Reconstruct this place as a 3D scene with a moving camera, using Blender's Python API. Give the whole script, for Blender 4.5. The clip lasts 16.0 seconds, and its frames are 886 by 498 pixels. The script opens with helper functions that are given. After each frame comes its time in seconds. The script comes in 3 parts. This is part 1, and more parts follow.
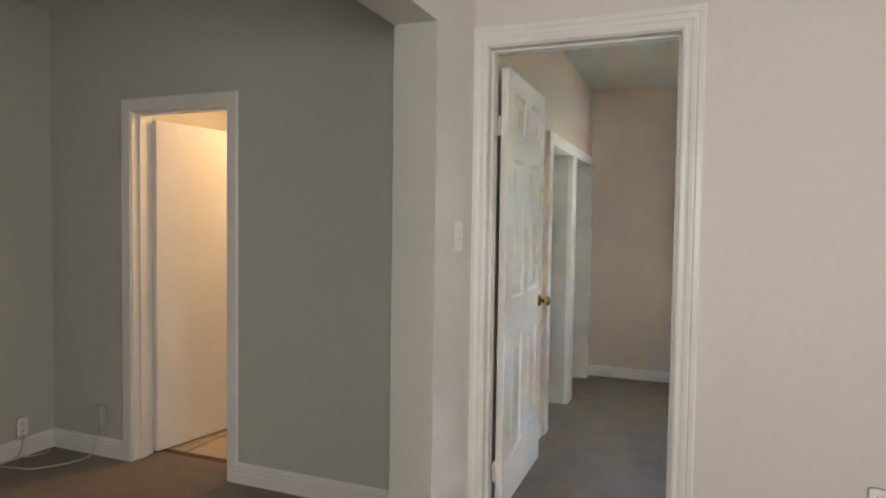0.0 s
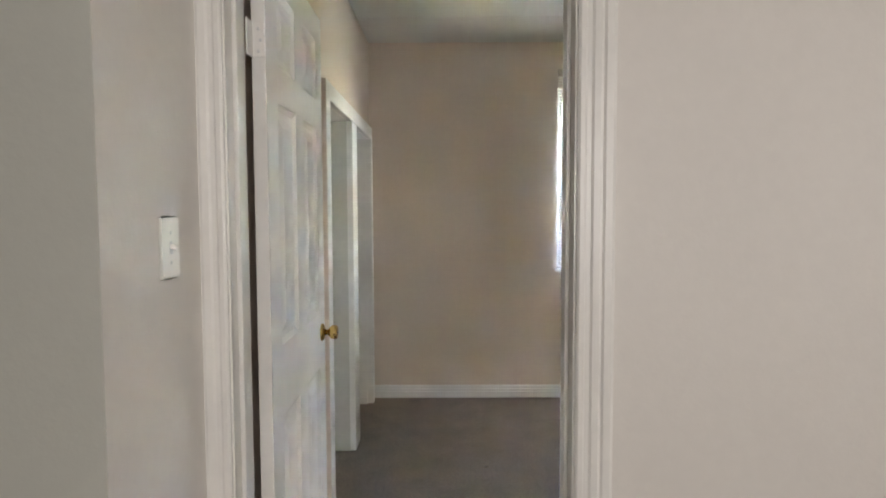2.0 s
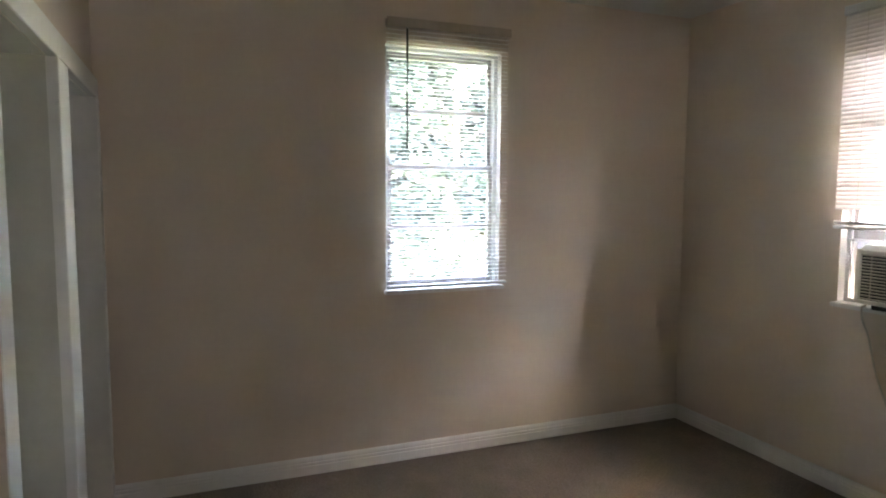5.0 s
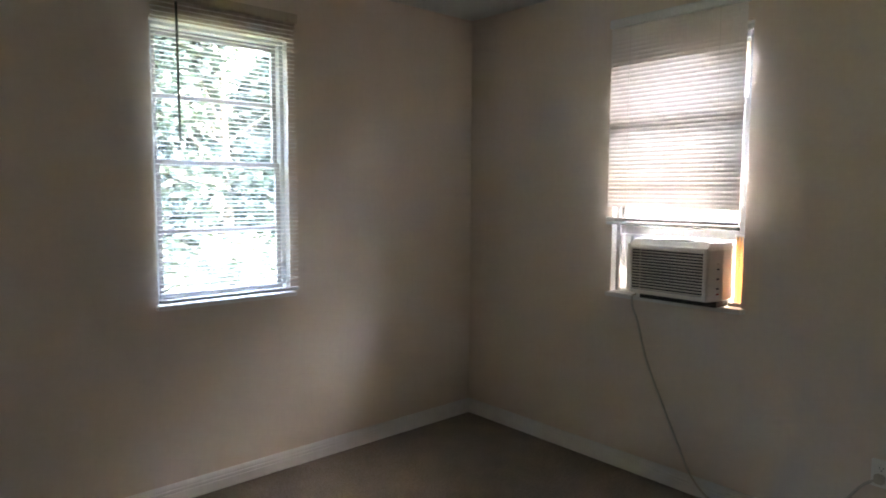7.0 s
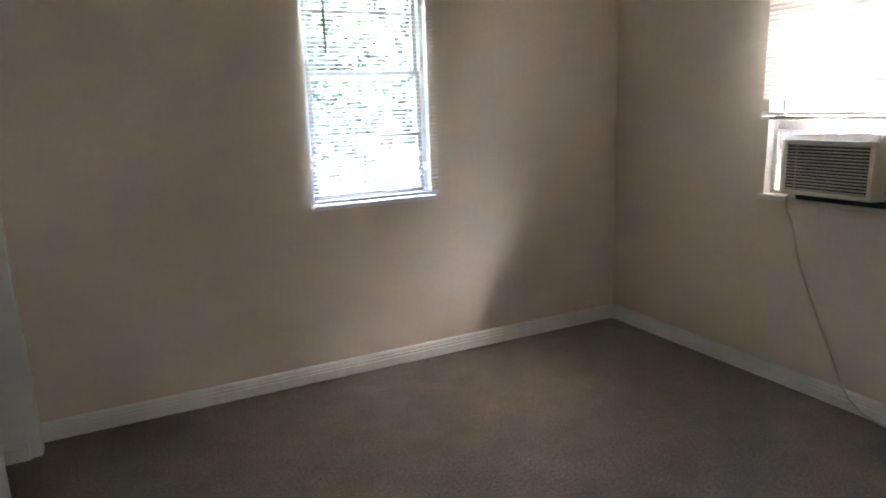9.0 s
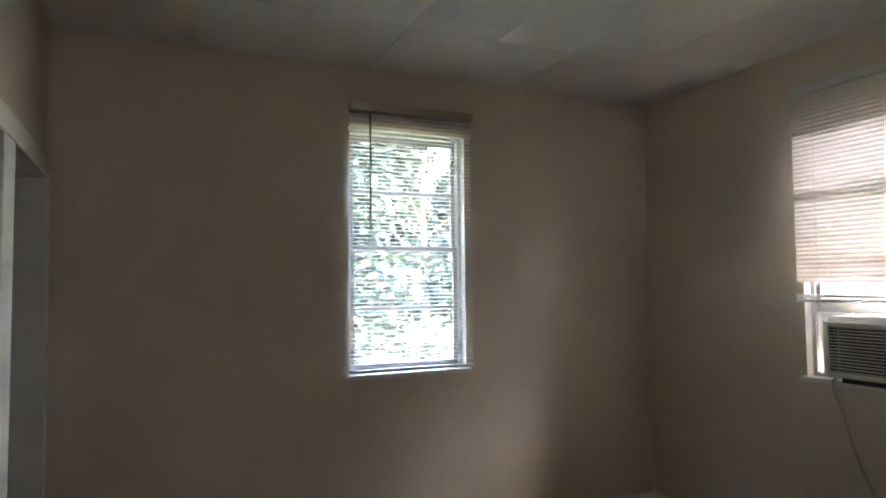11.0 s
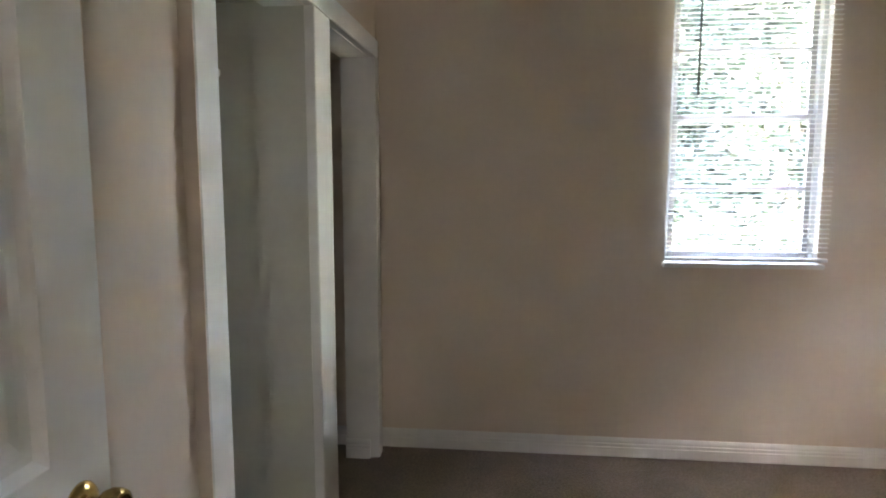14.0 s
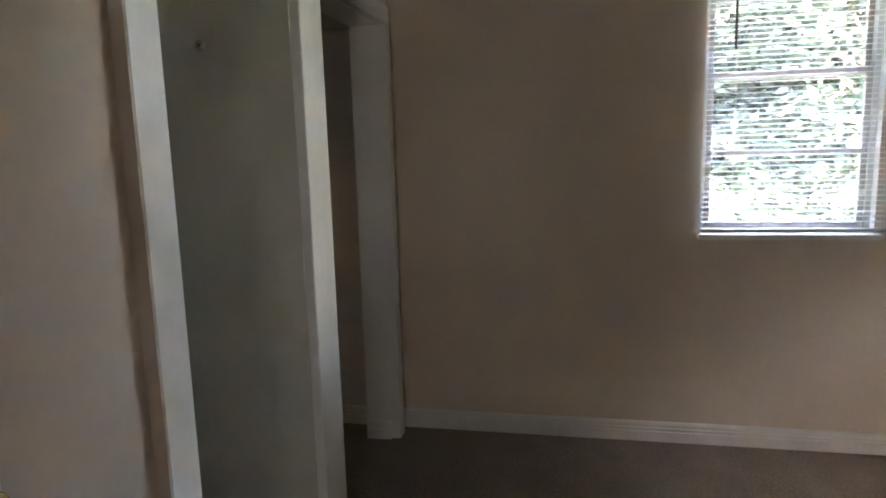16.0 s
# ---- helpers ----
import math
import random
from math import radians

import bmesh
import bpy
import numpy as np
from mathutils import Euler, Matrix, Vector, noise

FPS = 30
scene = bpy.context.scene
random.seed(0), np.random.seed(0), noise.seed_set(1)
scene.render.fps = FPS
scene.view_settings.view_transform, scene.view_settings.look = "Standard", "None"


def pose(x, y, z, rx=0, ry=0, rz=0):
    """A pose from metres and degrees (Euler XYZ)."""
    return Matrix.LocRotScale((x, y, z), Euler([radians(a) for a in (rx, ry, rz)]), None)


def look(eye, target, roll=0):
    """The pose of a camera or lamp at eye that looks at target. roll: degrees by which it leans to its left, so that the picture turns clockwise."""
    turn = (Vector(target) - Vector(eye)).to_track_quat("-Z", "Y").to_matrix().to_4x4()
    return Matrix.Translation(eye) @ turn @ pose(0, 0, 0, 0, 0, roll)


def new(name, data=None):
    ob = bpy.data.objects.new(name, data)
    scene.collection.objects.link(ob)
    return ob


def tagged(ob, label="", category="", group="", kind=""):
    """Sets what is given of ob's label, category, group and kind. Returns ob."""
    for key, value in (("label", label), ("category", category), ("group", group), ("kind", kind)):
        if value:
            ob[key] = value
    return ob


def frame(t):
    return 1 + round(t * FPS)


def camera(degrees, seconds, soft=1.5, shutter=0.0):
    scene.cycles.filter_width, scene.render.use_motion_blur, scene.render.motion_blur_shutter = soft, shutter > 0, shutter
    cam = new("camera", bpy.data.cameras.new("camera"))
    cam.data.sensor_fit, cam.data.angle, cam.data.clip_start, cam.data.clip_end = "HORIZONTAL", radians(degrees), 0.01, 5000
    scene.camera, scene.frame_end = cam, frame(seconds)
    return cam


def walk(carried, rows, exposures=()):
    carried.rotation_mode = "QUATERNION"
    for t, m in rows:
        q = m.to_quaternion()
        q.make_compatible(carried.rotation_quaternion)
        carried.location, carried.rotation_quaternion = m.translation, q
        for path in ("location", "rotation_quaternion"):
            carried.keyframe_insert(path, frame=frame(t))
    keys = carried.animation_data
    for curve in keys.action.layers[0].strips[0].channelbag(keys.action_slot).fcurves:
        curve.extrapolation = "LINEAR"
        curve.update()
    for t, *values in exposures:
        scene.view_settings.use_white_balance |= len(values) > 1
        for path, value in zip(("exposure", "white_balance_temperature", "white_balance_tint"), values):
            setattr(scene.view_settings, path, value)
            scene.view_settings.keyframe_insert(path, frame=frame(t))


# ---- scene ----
cam = camera(69.1, 16.0, soft=1.9)
EXPOSURES = [(0, 8.5, 7750, 19), (2, 8.5, 7650, 19), (3.2, 7.95, 7800, 20), (5.3, 7.3, 7900, 21), (7.2, 7.05, 7600, 19), (8.0, 7.95, 7500, 19), (8.5, 8.75, 7400, 19), (8.8, 8.35, 7500, 19), (9.5, 6.45, 7600, 19), (10, 6.45, 7600, 19), (12, 7.1, 8000, 21), (12.5, 7.15, 8100, 22), (13, 7.65, 8000, 22), (14.2, 7.65, 8000, 22), (14.6, 7.4, 8100, 23), (15.2, 7.0, 8100, 24), (16, 7.0, 8100, 24)]
PATH = [
    (0, (0.936, -5.937, 1.381), (0.195, -4.081, 1.297), 0.8),
    (0.5, (0.847, -5.683, 1.358), (0.377, -3.74, 1.277), -0.2),
    (1, (0.788, -5.374, 1.373), (0.445, -3.406, 1.276), -1.0),
    (1.5, (0.688, -5.028, 1.37), (0.514, -3.039, 1.255), -0.4),
    (2, (0.557, -4.708, 1.398), (0.547, -2.711, 1.273), -0.2),
    (2.5, (0.514, -4.377, 1.381), (0.602, -2.383, 1.256), -0.2),
    (3, (0.477, -4.05, 1.382), (0.653, -2.061, 1.257), 0.1),
    (3.2, (0.448, -3.934, 1.386), (0.715, -1.956, 1.248), 0.3),
    (5.3, (0.374, -3.24, 1.514), (1.238, -1.446, 1.328), 0.4),
    (5.5, (0.393, -3.193, 1.52), (1.36, -1.452, 1.336), 0.5),
    (6, (0.412, -3.13, 1.503), (1.575, -1.513, 1.316), 0.7),
    (6.5, (0.44, -3.113, 1.499), (1.715, -1.584, 1.314), 0.2),
    (7, (0.387, -3.073, 1.499), (1.713, -1.588, 1.318), 0.3),
    (7.5, (0.404, -3.082, 1.494), (1.651, -1.566, 1.112), 0.3),
    (8, (0.415, -3.121, 1.482), (1.506, -1.61, 0.754), -0.9),
    (8.5, (0.428, -3.232, 1.459), (1.351, -1.612, 0.734), -3.1),
    (9, (0.491, -3.261, 1.433), (1.356, -1.51, 1.006), -2.0),
    (9.5, (0.424, -3.185, 1.462), (1.324, -1.4, 1.424), -1.4),
    (9.7, (0.391, -3.172, 1.46), (1.303, -1.393, 1.529), -1.1),
    (11.8, (0.507, -3.304, 1.426), (1.125, -1.404, 1.521), 0.55),
    (12, (0.541, -3.288, 1.423), (1.006, -1.343, 1.42), 0.35),
    (12.5, (0.583, -3.261, 1.404), (0.622, -1.268, 1.255), -0.15),
    (13, (0.613, -3.218, 1.409), (0.441, -1.239, 1.181), 0.2),
    (13.5, (0.665, -3.188, 1.385), (0.425, -1.216, 1.156), 0.2),
    (14, (0.648, -3.079, 1.377), (0.44, -1.105, 1.139), 0.05),
    (14.5, (0.703, -2.931, 1.412), (0.527, -0.954, 1.166), 0.12),
    (15, (0.766, -2.877, 1.458), (0.654, -0.903, 1.155), 0.6),
    (15.5, (0.818, -2.851, 1.42), (0.484, -0.904, 1.111), -1.48),
    (16, (0.828, -2.926, 1.361), (0.432, -0.991, 1.049), -1.58),
]
walk(cam, [(t, look(eye, target, roll)) for t, eye, target, roll in PATH], EXPOSURES)

# ---- light ----
world = bpy.data.worlds.new("sky")
scene.world = world
world.use_nodes = True
wn = world.node_tree
sky = wn.nodes.new("ShaderNodeTexSky")
sky.sky_type = "NISHITA"
sky.sun_disc = False
sky.dust_density = 1.6             # humid summer haze, bright round the sun
SUN_ELEV, SUN_AZ = 58.0, 130.0            # degrees above the horizon, clockwise from north
sky.sun_elevation = radians(SUN_ELEV)
sky.sun_rotation = radians(SUN_AZ)
wn.links.new(sky.outputs[0], wn.nodes["Background"].inputs[0])
wn.nodes["Background"].inputs[1].default_value = 0.15

sun = new("sun", bpy.data.lights.new("sun", "SUN"))
sun.data.energy, sun.data.angle, sun.data.color = 2.0, radians(0.5), (1.0, 0.95, 0.88)
sd = Vector((math.sin(radians(SUN_AZ)) * math.cos(radians(SUN_ELEV)), math.cos(radians(SUN_AZ)) * math.cos(radians(SUN_ELEV)), math.sin(radians(SUN_ELEV))))
sun.matrix_world = look(sd * 50, (0, 0, 0))


# fill lamp added in an unseen east opening, standing in for daylight
lamp = new("living_daylight", bpy.data.lights.new("living_daylight", "AREA"))
lamp.data.shape, lamp.data.size, lamp.data.size_y, lamp.data.energy, lamp.data.color = "RECTANGLE", 1.3, 1.1, 0.085, (0.82, 0.915, 1.0)
lamp.matrix_world = look((3.42, -5.8, 1.5), (0, -5.8, 1.45))
# second fill lamp, added in the south wall to even out the dining wall
lamp = new("living_daylight", bpy.data.lights.new("living_daylight", "AREA"))
lamp.data.shape, lamp.data.size, lamp.data.size_y, lamp.data.energy, lamp.data.color = "RECTANGLE", 1.3, 1.1, 0.15, (0.82, 0.915, 1.0)
lamp.matrix_world = look((1.3, -7.53, 1.5), (1.3, 0, 1.45))
bulb = new("bath_bulb", bpy.data.lights.new("bath_bulb", "POINT"))
bulb.data.energy, bulb.data.color, bulb.data.shadow_soft_size = 0.11, (1.0, 0.70, 0.42), 0.08
bulb.location = (-1.45, -2.1, 2.25)

# ---- materials ----
def mat(name, colour, rough=0.6, metal=0.0, grain=60.0, var=0.06, blotch=1.2, blotch_var=0.05, bump=0.0, bump_scale=150.0, spec=0.5, dark=None, per_object=0.0):
    m = bpy.data.materials.new(name)
    m.use_nodes = True
    nt = m.node_tree
    b = nt.nodes["Principled BSDF"]
    co = nt.nodes.new("ShaderNodeTexCoord")
    geo = nt.nodes.new("ShaderNodeNewGeometry")
    n1 = nt.nodes.new("ShaderNodeTexNoise"); n1.inputs["Scale"].default_value = grain; n1.inputs["Detail"].default_value = 4
    n2 = nt.nodes.new("ShaderNodeTexNoise"); n2.inputs["Scale"].default_value = blotch; n2.inputs["Detail"].default_value = 5
    for n in (n1, n2):
        nt.links.new(geo.outputs["Position"], n.inputs["Vector"])
    mix1 = nt.nodes.new("ShaderNodeMix"); mix1.data_type = "RGBA"
    mix2 = nt.nodes.new("ShaderNodeMix"); mix2.data_type = "RGBA"; mix2.blend_type = "MULTIPLY"
    c = colour
    lo = [max(0, v * (1 - var)) for v in c] if dark is None else dark
    hi = [min(1, v * (1 + var)) for v in c]
    mix1.inputs["A"].default_value = (*lo, 1)
    mix1.inputs["B"].default_value = (*hi, 1)
    r1 = nt.nodes.new("ShaderNodeMapRange"); r1.inputs["From Min"].default_value = 0.32; r1.inputs["From Max"].default_value = 0.68
    nt.links.new(n1.outputs["Fac"], r1.inputs["Value"])
    nt.links.new(r1.outputs["Result"], mix1.inputs["Factor"])
    r2 = nt.nodes.new("ShaderNodeMapRange"); r2.inputs["From Min"].default_value = 0.3; r2.inputs["From Max"].default_value = 0.7
    r2.inputs["To Min"].default_value = 1 - 2 * blotch_var; r2.inputs["To Max"].default_value = 1.0
    nt.links.new(n2.outputs["Fac"], r2.inputs["Value"])
    mix2.inputs["Factor"].default_value = 1.0
    nt.links.new(mix1.outputs["Result"], mix2.inputs["A"])
    nt.links.new(r2.outputs["Result"], mix2.inputs["B"])
    last = mix2.outputs["Result"]
    if per_object:
        oi = nt.nodes.new("ShaderNodeObjectInfo")
        r3 = nt.nodes.new("ShaderNodeMapRange"); r3.inputs["To Min"].default_value = 1 - per_object; r3.inputs["To Max"].default_value = 1
        mix3 = nt.nodes.new("ShaderNodeMix"); mix3.data_type = "RGBA"; mix3.blend_type = "MULTIPLY"; mix3.inputs["Factor"].default_value = 1
        nt.links.new(oi.outputs["Random"], r3.inputs["Value"])
        nt.links.new(last, mix3.inputs["A"]); nt.links.new(r3.outputs["Result"], mix3.inputs["B"])
        last = mix3.outputs["Result"]
    nt.links.new(last, b.inputs["Base Color"])
    b.inputs["Roughness"].default_value = rough
    b.inputs["Metallic"].default_value = metal
    b.inputs["Specular IOR Level"].default_value = spec
    if bump:
        n3 = nt.nodes.new("ShaderNodeTexNoise"); n3.inputs["Scale"].default_value = bump_scale; n3.inputs["Detail"].default_value = 3
        nt.links.new(geo.outputs["Position"], n3.inputs["Vector"])
        bp = nt.nodes.new("ShaderNodeBump"); bp.inputs["Strength"].default_value = bump; bp.inputs["Distance"].default_value = 0.004
        nt.links.new(n3.outputs["Fac"], bp.inputs["Height"])
        nt.links.new(bp.outputs["Normal"], b.inputs["Normal"])
    return m


M_BED = mat("bedroom_paint", (0.70, 0.585, 0.485), 0.55, grain=35, var=0.015, blotch=0.9, blotch_var=0.04, bump=0.12, bump_scale=90)
M_LIV = mat("living_paint", (0.66, 0.625, 0.58), 0.5, grain=35, var=0.012, blotch=0.8, blotch_var=0.03, bump=0.12, bump_scale=80)
M_DIN = mat("dining_paint", (0.485, 0.485, 0.435), 0.5, grain=35, var=0.012, blotch=0.8, blotch_var=0.03, bump=0.12, bump_scale=80)
M_CLO = mat("closet_paint", (0.56, 0.545, 0.48), 0.6, grain=35, var=0.02, blotch=1.5, blotch_var=0.05, bump=0.1, bump_scale=70)
M_CEIL = mat("ceiling_paint", (0.72, 0.70, 0.65), 0.7, grain=30, var=0.02, blotch=0.7, blotch_var=0.07, bump=0.1, bump_scale=60)
M_TRIM = mat("trim_paint", (0.76, 0.74, 0.70), 0.32, grain=25, var=0.02, blotch=3.0, blotch_var=0.05, bump=0.05, bump_scale=40)
M_DOOR = mat("door_paint", (0.78, 0.76, 0.72), 0.34, grain=25, var=0.015, blotch=2.0, blotch_var=0.04, bump=0.05, bump_scale=60)
M_BRASS = mat("brass", (0.72, 0.50, 0.18), 0.22, metal=1.0, grain=80, var=0.08, blotch=20, blotch_var=0.12)
M_ALU = mat("white_aluminium", (0.66, 0.66, 0.65), 0.4, grain=60, var=0.03, blotch=6, blotch_var=0.06)
M_VAL = mat("tan_valance", (0.50, 0.41, 0.32), 0.45, grain=40, var=0.04, blotch=4, blotch_var=0.05)
M_WAND = mat("grey_wand", (0.06, 0.065, 0.06), 0.25, grain=40, var=0.05)
M_CORD = mat("cord", (0.55, 0.50, 0.42), 0.6, grain=200, var=0.08)
M_AC = mat("ac_plastic", (0.76, 0.72, 0.64), 0.42, grain=50, var=0.02, blotch=5, blotch_var=0.06, bump=0.05, bump_scale=300)
M_ACG = mat("ac_grille_plastic", (0.60, 0.55, 0.45), 0.45, grain=50, var=0.03, blotch=8, blotch_var=0.12)
# near black carries the shade behind the louvres and under the unit
M_DARK = mat("shade_near_black", (0.03, 0.03, 0.028), 0.7, grain=50, var=0.2)
M_RED = mat("red_mark", (0.5, 0.08, 0.05), 0.5)
M_PLATE = mat("plate_plastic", (0.80, 0.78, 0.73), 0.28, grain=60, var=0.02, blotch=10, blotch_var=0.04)
M_SLOT = mat("slot_black", (0.02, 0.02, 0.02), 0.6)
M_TILE = mat("beige_tile", (0.52, 0.42, 0.31), 0.3, grain=25, var=0.10, blotch=5, blotch_var=0.10, bump=0.05, bump_scale=40, per_object=0.12)
M_GROUT = mat("brown_grout", (0.12, 0.07, 0.045), 0.85, grain=120, var=0.2)
M_LEAF = mat("leaf_green", (0.030, 0.052, 0.034), 0.6, grain=3, var=0.45, blotch=0.8, blotch_var=0.25)
M_BARK = mat("bark", (0.14, 0.105, 0.075), 0.9, grain=18, var=0.35, bump=0.8, bump_scale=30)
M_GRASS = mat("grass", (0.075, 0.095, 0.045), 0.9, grain=12, var=0.4, blotch=0.3, blotch_var=0.2, bump=0.6, bump_scale=40)
M_ROAD = mat("asphalt", (0.07, 0.068, 0.065), 0.85, grain=30, var=0.12, blotch=0.4, blotch_var=0.1, bump=0.3, bump_scale=60)
M_BRICK = mat("brown_brick", (0.20, 0.13, 0.095), 0.85, grain=14, var=0.3, blotch=1.0, blotch_var=0.15)
M_SIDING = mat("outer_siding", (0.62, 0.58, 0.50), 0.7, grain=20, var=0.06)
M_BOX = mat("painted_box", (0.50, 0.48, 0.45), 0.45, grain=40, var=0.03, blotch=12, blotch_var=0.06)
M_RUST = mat("stain_dark", (0.06, 0.05, 0.04), 0.8)


def carpet_material():
    m = mat("brown_carpet", (0.182, 0.136, 0.097), 0.97, grain=90, var=0.42, blotch=6, blotch_var=0.14, bump=0.8, bump_scale=330, spec=0.1)
    nt = m.node_tree
    b = nt.nodes["Principled BSDF"]
    b.inputs["Sheen Weight"].default_value = 0.25
    b.inputs["Sheen Roughness"].default_value = 0.6
    return m


M_CARPET = carpet_material()


def slat_material(name, colour, share):
    """Thin vinyl slat: diffuse with some light let through."""
    m = mat(name, colour, 0.45, grain=60, var=0.03, blotch=3, blotch_var=0.05)
    nt = m.node_tree
    b = nt.nodes["Principled BSDF"]
    tr = nt.nodes.new("ShaderNodeBsdfTranslucent")
    tr.inputs["Color"].default_value = (colour[0], colour[1] * 0.95, colour[2] * 0.92, 1)
    mx = nt.nodes.new("ShaderNodeMixShader"); mx.inputs[0].default_value = share
    nt.links.new(b.outputs[0], mx.inputs[1]); nt.links.new(tr.outputs[0], mx.inputs[2])
    nt.links.new(mx.outputs[0], nt.nodes["Material Output"].inputs[0])
    return m


M_SLAT = slat_material("blind_slat", (0.80, 0.765, 0.73), 0.30)
M_FLAPW = slat_material("reveal_white_vinyl", (0.72, 0.74, 0.74), 0.20)
M_RAIL = mat("white_rail", (0.82, 0.81, 0.79), 0.4, grain=60, var=0.02)
M_SASH = mat("grey_sash_aluminium", (0.40, 0.385, 0.375), 0.45, grain=60, var=0.05, blotch=6, blotch_var=0.08)
M_FLAP = slat_material("accordion_vinyl", (0.75, 0.55, 0.34), 0.5)


def glass_material():
    m = bpy.data.materials.new("window_glass")
    m.use_nodes = True
    nt = m.node_tree
    nt.nodes.remove(nt.nodes["Principled BSDF"])
    t = nt.nodes.new("ShaderNodeBsdfTransparent"); t.inputs[0].default_value = (0.93, 0.95, 0.94, 1)
    g = nt.nodes.new("ShaderNodeBsdfGlossy"); g.inputs["Roughness"].default_value = 0.03
    lw = nt.nodes.new("ShaderNodeLayerWeight"); lw.inputs["Blend"].default_value = 0.12
    mx = nt.nodes.new("ShaderNodeMixShader")
    # a film of dust with runs down the pane, raised to paint in pale glare haze
    geo = nt.nodes.new("ShaderNodeNewGeometry")
    mp = nt.nodes.new("ShaderNodeMapping"); mp.inputs["Scale"].default_value = (60, 60, 5)
    nz = nt.nodes.new("ShaderNodeTexNoise"); nz.inputs["Scale"].default_value = 1.0; nz.inputs["Detail"].default_value = 4
    rg = nt.nodes.new("ShaderNodeMapRange"); rg.inputs["From Min"].default_value = 0.3; rg.inputs["From Max"].default_value = 0.75
    rg.inputs["To Min"].default_value = 0.005; rg.inputs["To Max"].default_value = 0.020
    tl = nt.nodes.new("ShaderNodeBsdfTranslucent"); tl.inputs[0].default_value = (0.8, 0.82, 0.82, 1)
    film = nt.nodes.new("ShaderNodeMixShader")
    nt.links.new(geo.outputs["Position"], mp.inputs["Vector"]); nt.links.new(mp.outputs[0], nz.inputs["Vector"])
    nt.links.new(nz.outputs["Fac"], rg.inputs["Value"]); nt.links.new(rg.outputs["Result"], film.inputs[0])
    nt.links.new(t.outputs[0], film.inputs[1]); nt.links.new(tl.outputs[0], film.inputs[2])
    nt.links.new(lw.outputs["Fresnel"], mx.inputs[0]); nt.links.new(film.outputs[0], mx.inputs[1]); nt.links.new(g.outputs[0], mx.inputs[2])
    nt.links.new(mx.outputs[0], nt.nodes["Material Output"].inputs[0])
    return m


M_GLASS = glass_material()


# ---- mesh helpers ----
def mesh_ob(name, bm, material, parent=None, label="", smooth=False):
    me = bpy.data.meshes.new(name)
    bmesh.ops.recalc_face_normals(bm, faces=bm.faces)
    bm.to_mesh(me)
    bm.free()
    for mm in (material if isinstance(material, (list, tuple)) else [material]):
        me.materials.append(mm)
    if smooth:
        for p in me.polygons:
            p.use_smooth = True
    ob = new(name, me)
    if parent:
        ob.parent = parent
    if label:
        ob["label"] = label
    return ob


def part(name, bm, material, parent, label="", smooth=False):
    return mesh_ob(name, bm, material, parent, label, smooth)


def empty(name, at=(0, 0, 0)):
    ob = new(name)
    ob.empty_display_size = 0.1
    ob.location = at
    return ob


def box(bm, x0, x1, y0, y1, z0, z1, bevel=0.0, seg=1):
    vs = [bm.verts.new((x, y, z)) for x in (x0, x1) for y in (y0, y1) for z in (z0, z1)]
    fs = [bm.faces.new([vs[i] for i in q]) for q in ((0, 1, 3, 2), (4, 6, 7, 5), (0, 4, 5, 1), (2, 3, 7, 6), (0, 2, 6, 4), (1, 5, 7, 3))]
    if bevel:
        es = list({e for f in fs for e in f.edges})
        bmesh.ops.bevel(bm, geom=es, offset=bevel, segments=seg, affect="EDGES", clamp_overlap=True)
    return bm


def boxed(*args, **kw):
    return box(bmesh.new(), *args, **kw)


def cyl(bm, p, q, r0, r1=None, n=16):
    p, q = Vector(p), Vector(q)
    m = Matrix.Translation((p + q) / 2) @ (q - p).to_track_quat("Z", "Y").to_matrix().to_4x4()
    bmesh.ops.create_cone(bm, cap_ends=True, segments=n, radius1=r0, radius2=r0 if r1 is None else r1, depth=(q - p).length, matrix=m)
    return bm


def lathe(bm, p, axis, profile, n=24):
    """A turned shape: profile of (distance along the axis, radius)."""
    ax = Vector(axis).normalized()
    u = ax.orthogonal().normalized()
    v = ax.cross(u)
    rings = []
    for d, r in profile:
        rings.append([bm.verts.new(Vector(p) + ax * d + (u * math.cos(k * 2 * math.pi / n) + v * math.sin(k * 2 * math.pi / n)) * max(r, 1e-4)) for k in range(n)])
    for a, b in zip(rings, rings[1:]):
        for k in range(n):
            bm.faces.new((a[k], a[(k + 1) % n], b[(k + 1) % n], b[k]))
    bm.faces.new(rings[0][::-1])
    bm.faces.new(rings[-1])
    return bm


def tube(bm, pts, r, n=8):
    """A cord along points, smoothed."""
    pts = [Vector(p) for p in pts]
    fine = []
    for i in range(len(pts) - 1):
        p0, p1, p2, p3 = pts[max(i - 1, 0)], pts[i], pts[i + 1], pts[min(i + 2, len(pts) - 1)]
        for k in range(8):
            t = k / 8
            fine.append(0.5 * ((2 * p1) + (p2 - p0) * t + (2 * p0 - 5 * p1 + 4 * p2 - p3) * t * t + (3 * p1 - p0 - 3 * p2 + p3) * t ** 3))
    fine.append(pts[-1])
    rings = []
    for i, p in enumerate(fine):
        d = (fine[min(i + 1, len(fine) - 1)] - fine[max(i - 1, 0)]).normalized()
        u = d.cross(Vector((0.31, 0.87, 0.38))).normalized()
        v = d.cross(u)
        rings.append([bm.verts.new(p + (u * math.cos(k * 2 * math.pi / n) + v * math.sin(k * 2 * math.pi / n)) * r) for k in range(n)])
    for a, b in zip(rings, rings[1:]):
        for k in range(n):
            bm.faces.new((a[k], a[(k + 1) % n], b[(k + 1) % n], b[k]))
